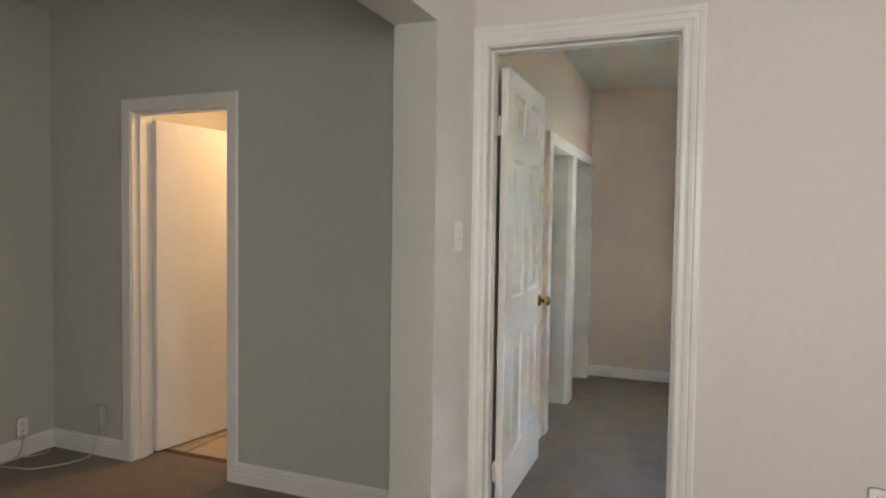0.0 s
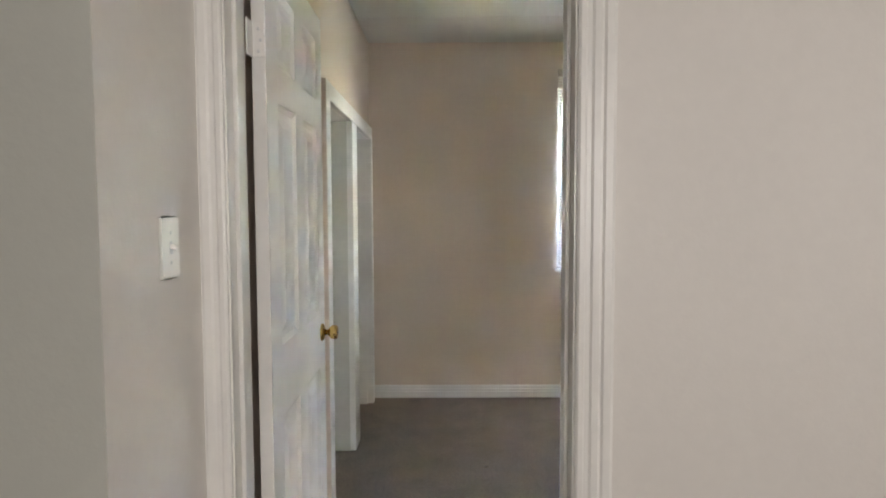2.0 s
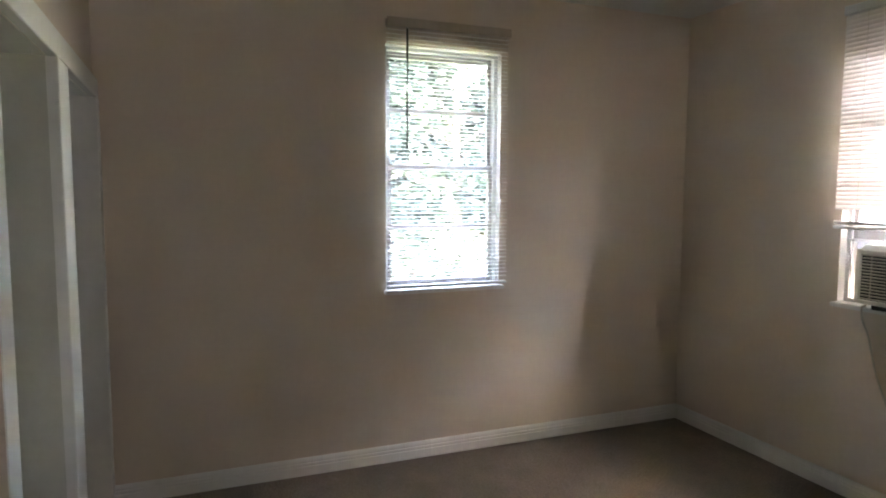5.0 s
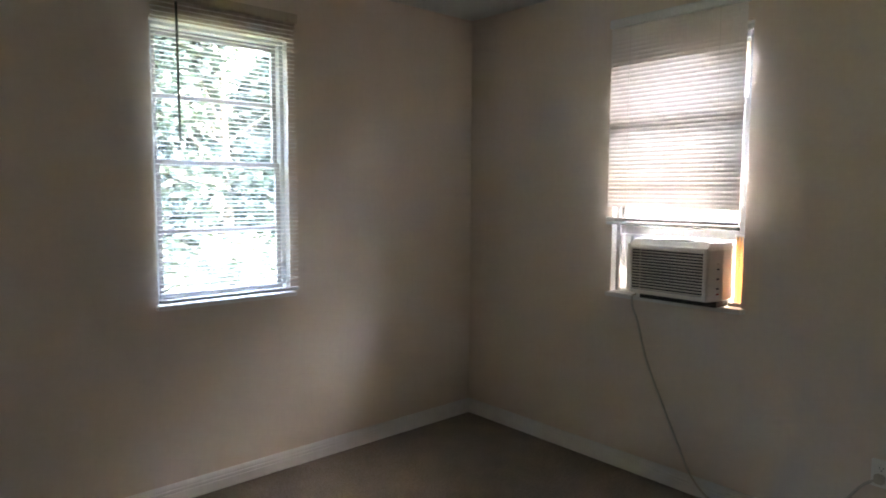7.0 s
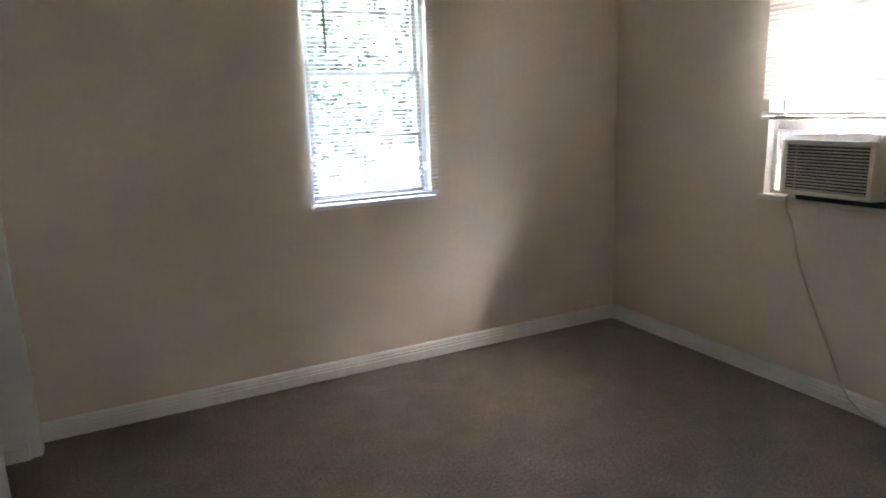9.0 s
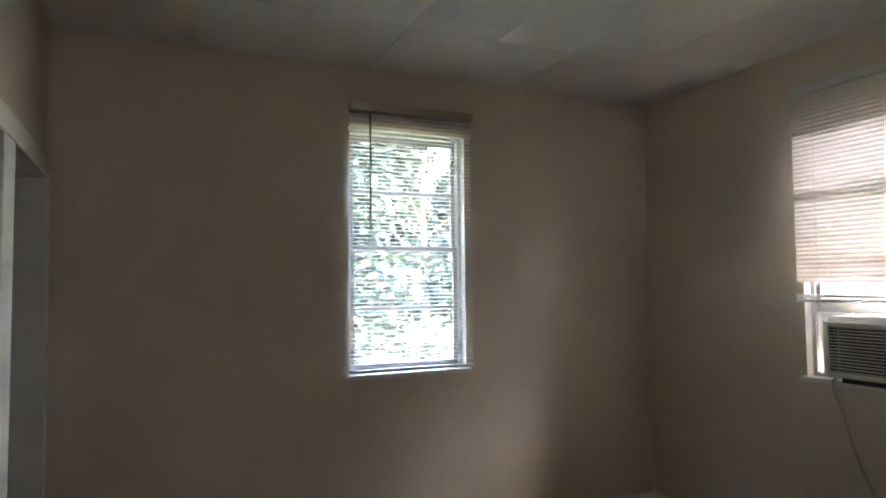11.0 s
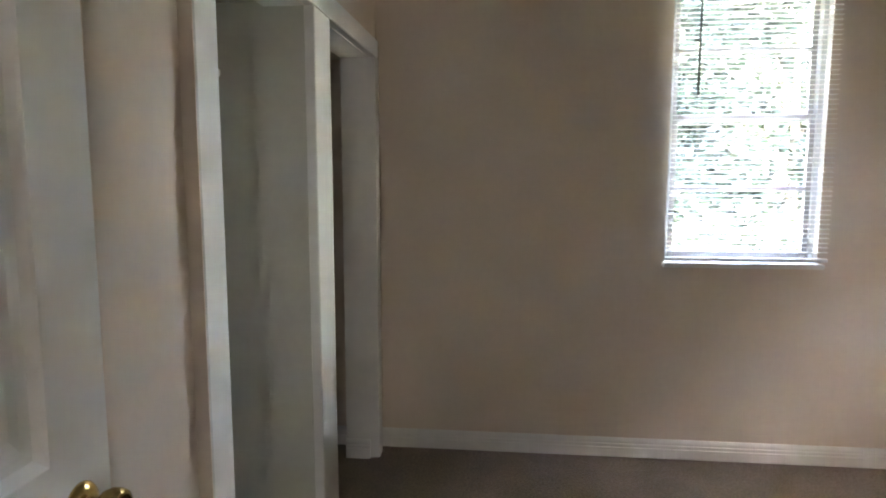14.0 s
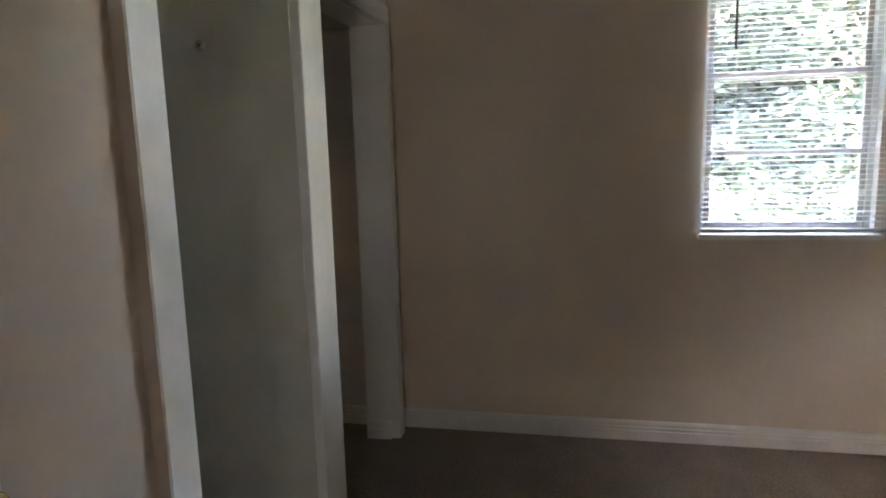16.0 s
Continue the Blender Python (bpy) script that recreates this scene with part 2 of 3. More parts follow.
    bm.faces.new(rings[0][::-1]); bm.faces.new(rings[-1])
    return bm


def wall(name, axis, t0, t1, a0, a1, z0, z1, holes, mats, label, category="wall"):
    """A wall with thickness t0..t1 along axis, length a0..a1 along the other, and through holes (a, a, z, z).
    mats: for the face at t0, the face at t1, and the reveals; a function may choose by place."""
    cuts_a = sorted({a0, a1, *[h for q in holes for h in q[:2]]})
    cuts_z = sorted({z0, z1, *[h for q in holes for h in q[2:]]})
    bm = bmesh.new()
    cache = {}

    def v(t, a, z):
        p = (t, a, z) if axis == "x" else (a, t, z)
        if p not in cache:
            cache[p] = bm.verts.new(p)
        return cache[p]

    na, nz = len(cuts_a) - 1, len(cuts_z) - 1

    def solid(i, k):
        if not (0 <= i < na and 0 <= k < nz):
            return False
        ca, cz = (cuts_a[i] + cuts_a[i + 1]) / 2, (cuts_z[k] + cuts_z[k + 1]) / 2
        return not any(h[0] < ca < h[1] and h[2] < cz < h[3] for h in holes)

    def face(vs, k):
        f = bm.faces.new(vs)
        f.material_index = k

    for i in range(na):
        for k in range(nz):
            if not solid(i, k):
                continue
            a, b, c, d = cuts_a[i], cuts_a[i + 1], cuts_z[k], cuts_z[k + 1]
            face([v(t0, a, c), v(t0, b, c), v(t0, b, d), v(t0, a, d)], 0)
            face([v(t1, a, c), v(t1, a, d), v(t1, b, d), v(t1, b, c)], 1)
            if not solid(i - 1, k):
                face([v(t0, a, c), v(t0, a, d), v(t1, a, d), v(t1, a, c)], 2)
            if not solid(i + 1, k):
                face([v(t0, b, c), v(t1, b, c), v(t1, b, d), v(t0, b, d)], 2)
            if not solid(i, k - 1):
                face([v(t0, a, c), v(t1, a, c), v(t1, b, c), v(t0, b, c)], 2)
            if not solid(i, k + 1):
                face([v(t0, a, d), v(t0, b, d), v(t1, b, d), v(t1, a, d)], 2)
    return tagged(mesh_ob(name, bm, mats), label, category, kind="structure")


def strip(bm, profile, p, q, out):
    """Sweep a profile of (proud, height) from p to q along a wall; out points off the wall."""
    p, q, out = Vector(p), Vector(q), Vector(out)
    ends = []
    for s in (p, q):
        ends.append([bm.verts.new(s + out * d + Vector((0, 0, h))) for d, h in profile])
    n = len(profile)
    for i in range(n):
        j = (i + 1) % n
        bm.faces.new((ends[0][i], ends[0][j], ends[1][j], ends[1][i]))
    bm.faces.new(ends[0][::-1]); bm.faces.new(ends[1])
    return bm


BASE = [(0.0, 0.0), (0.016, 0.0), (0.016, 0.046), (0.012, 0.050), (0.0155, 0.054), (0.0155, 0.064), (0.011, 0.069), (0.013, 0.074), (0.011, 0.083), (0.005, 0.092), (0.0, 0.093)]


def baseboard(p, q, out, height=1.0, label="white painted wooden baseboard with stepped moulding"):
    ob = mesh_ob("baseboard", strip(bmesh.new(), [(d, h * height) for d, h in BASE], p, q, out), M_TRIM)
    return tagged(ob, label, "baseboard", kind="structure")


CASE = [(0.0, 0.0), (0.0, 0.012), (0.006, 0.017), (0.016, 0.017), (0.020, 0.0145), (0.030, 0.0155), (0.036, 0.020), (0.050, 0.022), (0.056, 0.0195), (0.062, 0.024), (0.078, 0.024), (0.085, 0.019), (0.085, 0.0)]


FLAT = [(0.0, 0.0), (0.0, 0.011), (0.004, 0.014), (0.078, 0.016), (0.085, 0.012), (0.085, 0.0)]


def casing(name, x0, x1, top, y, out, width, label, parent=None, profile=CASE):
    """Door casing on a wall at y, mitred round an opening x0..x1 up to top."""
    k = width / 0.085
    bm = bmesh.new()
    rows = []
    for w, d in profile:
        w *= k
        yy = y + out * d * 0.8
        rows.append([bm.verts.new(c) for c in ((x0 - w, yy, 0.0), (x0 - w, yy, top + w), (x1 + w, yy, top + w), (x1 + w, yy, 0.0))])
    for i in range(len(rows)):
        a, b = rows[i], rows[(i + 1) % len(rows)]
        for s in range(3):
            bm.faces.new((a[s], a[s + 1], b[s + 1], b[s]))
    bm.faces.new([r[0] for r in rows]); bm.faces.new([r[3] for r in rows][::-1])
    return mesh_ob(name, bm, M_TRIM, parent, label)


# ---- the setting ----
YW, YB = -3.24, -3.10          # the dividing wall: living-room face and bedroom face
XE = 3.375                     # bedroom face of the east wall
H = 2.59                       # ceiling
DX0, DX1, DTOP = 0.045, 0.865, 2.155    # rough opening of the bedroom door
BX0, BX1, BTOP = -2.03, -1.335, 1.985  # rough opening of the bathroom door

tagged(mesh_ob("floor", boxed(-2.65, XE, -7.5, YB + 0.04, -0.1, 0.0), M_CARPET), "brown mottled short-pile carpet in the living room", "carpet", kind="structure")
tagged(mesh_ob("floor", boxed(-0.75, 3.56, YB + 0.04, 0.16, -0.1, 0.0), M_CARPET), "brown mottled short-pile carpet in the bedroom and closets", "carpet", kind="structure")
tagged(mesh_ob("floor", boxed(-2.65, -0.75, YB + 0.04, -1.4, -0.1, -0.008), M_GROUT), "brown grout bed under bathroom tiles", "floor", kind="structure")

W1 = (1.365, 2.043, 0.955, 2.262)      # window in the north wall: x, x, z, z
W2 = (-1.80, -1.095, 0.955, 2.262)     # window in the east wall: y, y, z, z
wall("wall_north", "y", 0.0, 0.16, -0.75, 3.56, -0.1, 2.75, [W1], [M_BED, M_SIDING, M_TRIM], "beige painted bedroom wall with a window")
wall("wall_east", "x", XE, 3.49, -3.24, 0.0, -0.1, 2.75, [W2], [M_BED, M_SIDING, M_TRIM], "beige painted bedroom wall with a window")
C1 = (-1.745, -1.06, 0.0, 1.89)
C2 = (-0.885, -0.15, 0.0, 1.89)
wall("wall_west", "x", -0.13, 0.0, YB, 0.0, 0.0, H + 0.006, [C1, C2], [M_CLO, M_BED, M_TRIM], "beige painted bedroom wall with two closet openings")
wall("wall_south", "y", YW, YB, 0.0, XE, 0.0, H + 0.006, [(DX0, DX1, 0.0, DTOP)], [M_LIV, M_BED, M_TRIM], "off-white painted wall with the bedroom doorway")
wall("wall_dining", "y", YW, YB, -2.65, 0.0, 0.0, H, [(BX0, BX1, 0.0, BTOP)], [M_DIN, M_DIN, M_TRIM], "grey painted dining wall with the bathroom doorway")
wall("wall_dining_west", "x", -2.79, -2.65, -7.5, -1.4, -0.1, H, [], [M_DIN, M_DIN, M_DIN], "grey painted dining wall")
# south and east openings are made up to hold the fill lamps
wall("wall_living_south", "y", -7.64, -7.5, -2.79, 3.56, -0.1, H, [(0.6, 2.0, 0.9, 2.1)], [M_SIDING, M_LIV, M_TRIM], "off-white painted living room wall with an unseen opening for a fill lamp")
wall("wall_living_east", "x", XE, 3.56, -7.5, -3.24, -0.1, H, [(-6.5, -5.1, 0.9, 2.1)], [M_LIV, M_SIDING, M_TRIM], "off-white painted living room wall with an unseen opening for a fill lamp")
wall("wall_bath_north", "y", -1.4, -1.3, -2.79, -0.75, -0.1, H, [], [M_CLO, M_CLO, M_CLO], "plain painted bathroom wall")
wall("wall_bath_east", "x", -0.88, -0.75, YB, 0.16, -0.1, H, [], [M_CLO, M_CLO, M_CLO], "plain painted wall between bathroom and closets")

# panels added out of view to close the openings behind the lamps
tagged(mesh_ob("window_shade", boxed(3.52, 3.55, -6.5, -5.1, 0.9, 2.1), M_TRIM), "white panel added to close the opening behind a fill lamp", "window shade", kind="structure")
tagged(mesh_ob("window_shade", boxed(0.6, 2.0, -7.63, -7.60, 0.9, 2.1), M_TRIM), "white panel added to close the opening behind a fill lamp", "window shade", kind="structure")

# pier and beam of the wide opening between living room and dining room
bm = bmesh.new()
box(bm, -0.18, 0.0, -3.68, YW, 0.0, 2.135)
box(bm, -0.18, 0.0, -7.5, -6.6, 0.0, 2.135)
box(bm, -0.18, 0.0, -7.5, YW, 2.135, H - 0.004)
bm.normal_update()
for f in bm.faces:
    f.material_index = 1 if f.normal.y < -0.9 or f.normal.x < -0.9 else 0      # the dining side is painted grey; south ends take that grey as painted shade
tagged(mesh_ob("wall_opening", bm, [M_LIV, M_DIN]), "off-white painted pier and beam of a wide opening", "wall", kind="structure")


def ceiling_panels():
    """Ceiling boards with narrow recessed joints, in one mesh."""
    bm = bmesh.new()
    step, gap = 0.443, 0.0035
    xs = [-0.13]
    x = 0.587
    while x < XE:
        xs.append(x); x += step
    xs = [0.0] + xs[1:] + [XE]
    for i, (a, b) in enumerate(zip(xs, xs[1:])):
        cuts = [YB, *(c for c in (-2.6 + 0.61 * (i % 2), -1.38 + 0.61 * (i % 2), -0.62) if YB < c < -0.1), 0.0]
        for c, d in zip(cuts, cuts[1:]):
            h = H + random.uniform(-0.0008, 0.0008)
            x0, x1, y0, y1 = a + gap / 2, b - gap / 2, c + gap / 2, d - gap / 2
            lo = [bm.verts.new(p) for p in ((x0, y0, h), (x1, y0, h), (x1, y1, h), (x0, y1, h))]
            up = [bm.verts.new((p.co.x, p.co.y, H + 0.006)) for p in lo]
            bm.faces.new(lo[::-1])
            for k in range(4):
                bm.faces.new((lo[k], lo[(k + 1) % 4], up[(k + 1) % 4], up[k]))
    box(bm, -0.13, 3.375, YB, 0.0, H + 0.006, H + 0.05)
    return bm


tagged(mesh_ob("ceiling", ceiling_panels(), M_CEIL), "off-white painted ceiling boards with thin joints", "ceiling", kind="structure")
tagged(mesh_ob("ceiling", boxed(-2.79, XE, -7.64, YW + 0.02, H - 0.004, H + 0.06), M_CEIL), "off-white painted living room ceiling", "ceiling", kind="structure")
tagged(mesh_ob("ceiling", boxed(-2.65, -0.88, YB, -1.4, 2.40, 2.46), M_CEIL), "painted bathroom ceiling", "ceiling", kind="structure")
tagged(mesh_ob("ceiling", boxed(-0.75, -0.13, YB, 0.0, 1.905, 1.95), M_CLO), "painted low closet ceiling", "ceiling", kind="structure")

# roof out of view, its eaves sized to cut sun and sky at the windows
bm = bmesh.new()
box(bm, -3.4, 4.22, -3.24, 0.85, 2.755, 2.86)
box(bm, -3.4, 4.22, -8.2, -3.24, 2.755, 2.86)
tagged(mesh_ob("roof", bm, M_SIDING), "unseen roof slab with eaves added to cut sun and sky light", "roof", kind="structure")

# closet lining: partition and the returns
tagged(mesh_ob("wall_partition", boxed(-0.75, -0.001, -1.0625, -0.895, 0.0, 1.903), M_CLO), "grey-white painted partition between two closets", "wall", kind="structure")
tagged(mesh_ob("wall_closet_side", boxed(-0.75, -0.13, -1.95, -1.80, 0.0, 1.903), M_CLO), "grey-white painted closet side wall", "wall", kind="structure")


def closet_surround():
    """Flat boards round both closet openings, standing proud of the wall."""
    top = empty("trim", (0, 0, 0))
    tagged(top, "white painted flat boards round two closet openings", "trim", kind="structure")
    part("board", boxed(-0.004, 0.032, -1.845, -1.745, 0.0, 1.975, bevel=0.003), M_TRIM, top)
    part("board", boxed(-0.004, 0.032, -1.06, -0.885, 0.0, 1.89, bevel=0.003), M_TRIM, top)
    part("board", boxed(-0.004, 0.032, -0.15, -0.078, 0.0, 1.89, bevel=0.003), M_TRIM, top)
    part("board", boxed(-0.004, 0.030, -1.743, -0.078, 1.892, 1.975, bevel=0.003), M_TRIM, top)
    part("edge_strip", boxed(0.0, 0.030, -1.849, -1.8465, 0.0, 1.973), M_BED, top, "tan painted edge strip")
    part("baseboard_end", strip(bmesh.new(), BASE, (-0.13, -0.151, 0), (-0.012, -0.151, 0), (0, -1, 0)), M_TRIM, top)
    return top


closet_surround()
baseboard((-0.745, -0.003, 0), (-0.14, -0.003, 0), (0, -1, 0))
sock = empty("rod_socket", (-0.295, -1.0628, 1.69))
tagged(sock, "small white closet rod socket with a dark hole", "bracket")
bm = lathe(bmesh.new(), (0, 0, 0), (0, -1, 0), [(0, 0.017), (0.004, 0.017), (0.007, 0.012), (0.007, 0.006)])
part("flange", bm, M_PLATE, sock, smooth=True)
part("screw", lathe(bmesh.new(), (0, -0.0065, 0), (0, -1, 0), [(0, 0.007), (0.003, 0.006), (0.004, 0.001)], 12), M_SLOT, sock, "dark screw hole")

baseboard((0.0, -0.0, 0), (XE, -0.0, 0), (0, -1, 0))
baseboard((XE, -0.017, 0), (XE, YB, 0), (-1, 0, 0))
baseboard((0.0, YB + 0.1, 0), (0.0, -1.87, 0), (1, 0, 0))
baseboard((0.96, YB, 0), (XE - 0.017, YB, 0), (0, 1, 0))
baseboard((0.955, YW, 0), (XE, YW, 0), (0, -1, 0))
baseboard((-2.65, YW, 0), (BX0 - 0.045, YW, 0), (0, -1, 0), 1.15)
baseboard((BX1 + 0.045, YW, 0), (-0.18, YW, 0), (0, -1, 0), 1.15)
baseboard((-2.65, -7.5, 0), (-2.65, YW - 0.018, 0), (1, 0, 0), 1.15)


def door_frame(x0, x1, top, width, label):
    """Jambs, stops and casing on both faces."""
    t = empty("trim", ((x0 + x1) / 2, (YW + YB) / 2, 0))
    tagged(t, label, "door frame", kind="structure")
    off = Matrix.Translation(t.location).inverted()

    def add(name, bm):
        o = part(name, bm, M_TRIM, t)
        o.matrix_parent_inverse = off
        return o

    jt = 0.017
    add("jamb", boxed(x0 + 0.0005, x0 + jt, YW - 0.001, YB + 0.001, 0.0, top))
    add("jamb", boxed(x1 - jt, x1 - 0.0005, YW - 0.001, YB + 0.001, 0.0, top))
    add("head_jamb", boxed(x0 + jt, x1 - jt, YW - 0.001, YB + 0.001, top - jt, top - 0.0005))
    add("stop", boxed(x0 + jt, x0 + jt + 0.011, YW + 0.045, YB - 0.045, 0.0, top - jt, bevel=0.002))
    add("stop", boxed(x1 - jt - 0.011, x1 - jt, YW + 0.045, YB - 0.045, 0.0, top - jt, bevel=0.002))
    add("stop", boxed(x0 + jt + 0.012, x1 - jt - 0.012, YW + 0.045, YB - 0.045, top - jt - 0.011, top - jt, bevel=0.002))
    for y, out in ((YW - 0.001, -1), (YB + 0.001, 1)):
        o = casing("casing", x0 + 0.012, x1 - 0.012, top - 0.012, y, out, width, "", t, CASE if width > 0.08 else FLAT)
        o.matrix_parent_inverse = off
    return t


door_frame(DX0, DX1, DTOP, 0.085, "white painted bedroom door frame with moulded casing")
door_frame(BX0, BX1, BTOP, 0.065, "white painted bathroom door frame with moulded casing")


# ---- doors ----
def panel_face(bm, x, us, zs, panels, sign):
    """One face of a panelled leaf at x: flat stiles and rails, moulded raised panels."""
    def quad(pts):
        vs = [bm.verts.new(p) for p in pts]
        bm.faces.new(vs if sign > 0 else vs[::-1])
    for u0, u1 in zip(us, us[1:]):
        for z0, z1 in zip(zs, zs[1:]):
            if (u0, u1, z0, z1) in panels:
                rings = [(0.0, 0.0), (0.004, -0.003), (0.016, -0.009), (0.026, -0.0095), (0.034, -0.009), (0.058, -0.002), (0.062, -0.0015)]
                loops = []
                for w, d in rings:
                    xx = x + sign * d
                    loops.append([(xx, u0 + w, z0 + w), (xx, u1 - w, z0 + w), (xx, u1 - w, z1 - w), (xx, u0 + w, z1 - w)])
                for a, b in zip(loops, loops[1:]):
                    for k in range(4):
                        quad((a[k], a[(k + 1) % 4], b[(k + 1) % 4], b[k]))
                quad(loops[-1])
            else:
                quad(((x, u0, z0), (x, u1, z0), (x, u1, z1), (x, u0, z1)))


def knob_set(parent, x, u, z, sign):
    """A round brass knob with its rose."""
    k = part("knob", lathe(bmesh.new(), (x, u, z), (sign, 0, 0), [(0.012, 0.011), (0.022, 0.0105), (0.028, 0.015), (0.033, 0.023), (0.042, 0.0265), (0.052, 0.0265), (0.058, 0.024), (0.060, 0.018), (0.0585, 0.012), (0.0605, 0.006)], 28), M_BRASS, parent, "polished brass door knob", True)
    part("rose", lathe(bmesh.new(), (x, u, z), (sign, 0, 0), [(-0.001, 0.033), (0.003, 0.033), (0.008, 0.029), (0.012, 0.02), (0.0125, 0.0105)], 28), M_BRASS, k, "", True)
    part("keyhole", lathe(bmesh.new(), (x + sign * 0.0600, u, z), (sign, 0, 0), [(0, 0.006), (0.0015, 0.005), (0.002, 0.001)], 12), M_SLOT, k)
    return k


def hinge(parent, z, y, reach=0.0):
    """Painted butt hinge: a leaf on the door's edge, a barrel and a leaf on the jamb."""
    h = part("hinge", boxed(-0.004, 0.033, y - 0.004, y - 0.0005, z - 0.042, z + 0.042, bevel=0.001), M_DOOR, parent, "white overpainted butt hinge")
    bm = bmesh.new()
    for k in range(5):
        cyl(bm, (-0.006, y - 0.012, z - 0.042 + k * 0.0168 + 0.0006), (-0.006, y - 0.012, z - 0.042 + (k + 1) * 0.0168 - 0.0006), 0.006, n=12)
    part("barrel", bm, M_DOOR, h, "", True)
    bm = bmesh.new()
    for dz in (-0.028, 0.0, 0.028):
        lathe(bm, (0.018 + 0.006 * (dz == 0), y - 0.004, z + dz), (0, -1, 0), [(0, 0.0045), (0.0012, 0.004), (0.0014, 0.001)], 10)
    part("screw", bm, M_ALU, h)
    if reach:
        part("jamb_leaf", boxed(0.0, 0.0045, y - reach, y - 0.0045, z - 0.045, z + 0.045, bevel=0.0015), M_DOOR, h)
    return h


def bedroom_door():
    """Six-panel leaf standing open along the west wall."""
    d = empty("door_1", (0.064, -3.045, 0.012))
    tagged(d, "white painted six-panel wooden door standing open", "door", kind="structure")
    w, h, t = 0.775, 2.085, 0.035
    us = [0.0, 0.115, 0.330, 0.445, 0.660, w]
    zs = [0.0, 0.215, 0.805, 1.005, 1.675, 1.775, 1.985, h]
    pans = {(us[a], us[a + 1], zs[b], zs[b + 1]) for a in (1, 3) for b in (1, 3, 5)}
    bm = bmesh.new()
    panel_face(bm, t, us, zs, pans, 1)
    panel_face(bm, 0.0, us, zs, pans, -1)
    for a in ((0, 0), (w, w)):
        vs = [bm.verts.new(p) for p in ((0, a[0], 0), (t, a[0], 0), (t, a[0], h), (0, a[0], h))]
        bm.faces.new(vs)
    for z in (0.0, h):
        vs = [bm.verts.new(p) for p in ((0, 0, z), (t, 0, z), (t, w, z), (0, w, z))]
        bm.faces.new(vs)
    bmesh.ops.remove_doubles(bm, verts=bm.verts, dist=1e-5)
    part("leaf", bm, M_DOOR, d)
    knob_set(d, t, w - 0.065, 0.928, 1)
    part("latch_plate", boxed(0.006, t - 0.006, w - 0.0005, w + 0.0015, 0.892, 0.949), M_BRASS, d, "brass latch plate")
    for z in (0.2, 1.815):
        hinge(d, z, 0.0, 0.054)
    d.rotation_euler = (0, 0, radians(0.6))
    return d


bedroom_door()


def bath_door():
    d = empty("door_2", (BX0 + 0.018, YB + 0.004, 0.015))
    tagged(d, "plain white flush bathroom door standing ajar inwards", "door", kind="structure")
    w, h, t = 0.655, 1.925, 0.035
    part("leaf", boxed(0.0, t, 0.0, w, 0.0, h, bevel=0.002), M_DOOR, d)
    for z in (0.25, 1.6):
        hinge(d, z, 0.0)
    d.rotation_euler = (0, 0, radians(BATH_OPEN))
    return d


BATH_OPEN = -9.0
bath_door()


# ---- windows and blinds ----
def frame_window(name, width, z0, z1, label, lift=0.0, rail=0.030, y0=0.045, barred=True):
    """Single-hung aluminium window, in its own frame: x along the wall, y outwards, z up."""
    w = empty(name)
    tagged(w, label, "window", kind="structure")
    fr = 0.022
    bm = bmesh.new()
    box(bm, 0, fr, y0, y0 + 0.06, z0, z1); box(bm, width - fr, width, y0, y0 + 0.06, z0, z1)
    box(bm, fr, width - fr, y0, y0 + 0.06, z1 - fr, z1); box(bm, fr, width - fr, y0, y0 + 0.06, z0, z0 + fr)
    part("window_frame", bm, M_ALU, w)
    zm = 1.618
    for tag, a, b, yy in (("upper_sash", zm - 0.012, z1 - fr, y0 + 0.034), ("lower_sash", z0 + fr + lift, zm + 0.022 + lift, y0 + 0.008)):
        s, th = 0.024, 0.022
        low = rail if tag == "lower_sash" else 0.030
        xa, xb = fr + 0.002, width - fr - 0.002
        bm = bmesh.new()
        box(bm, xa, xa + s, yy, yy + th, a, b, bevel=0.002); box(bm, xb - s, xb, yy, yy + th, a, b, bevel=0.002)
        box(bm, xa + s, xb - s, yy, yy + th, b - s - 0.006, b, bevel=0.002); box(bm, xa + s, xb - s, yy, yy + th, a, a + low, bevel=0.002)
        sash = part(tag, bm, M_SASH, w)
        m = 1.93 if tag == "upper_sash" else 1.30 + lift
        if barred:
            part("muntin", boxed(xa + s, xb - s, yy + 0.003, yy + 0.019, m - 0.011, m + 0.011, bevel=0.002), M_SASH, sash)
        for c, e in ((a + low, m - 0.008), (m + 0.008, b - s - 0.006)) if barred else ((a + low, b - s - 0.006),):
            g = part("pane", boxed(xa + s - 0.003, xb - s + 0.003, yy + 0.009, yy + 0.013, c - 0.003, e + 0.003), M_GLASS, sash)
            g.visible_shadow = False
    part("sash_lock", boxed(width / 2 - 0.03, width / 2 + 0.03, y0 - 0.006, y0 + 0.007, zm + lift + 0.0225, zm + lift + 0.034, bevel=0.003), M_ALU, w)
    part("window_sill", boxed(-0.011, width + 0.020, -0.042, y0, z0 - 0.017, z0 + 0.006, bevel=0.005, seg=2), M_TRIM, w, "white painted wooden sill")
    return w


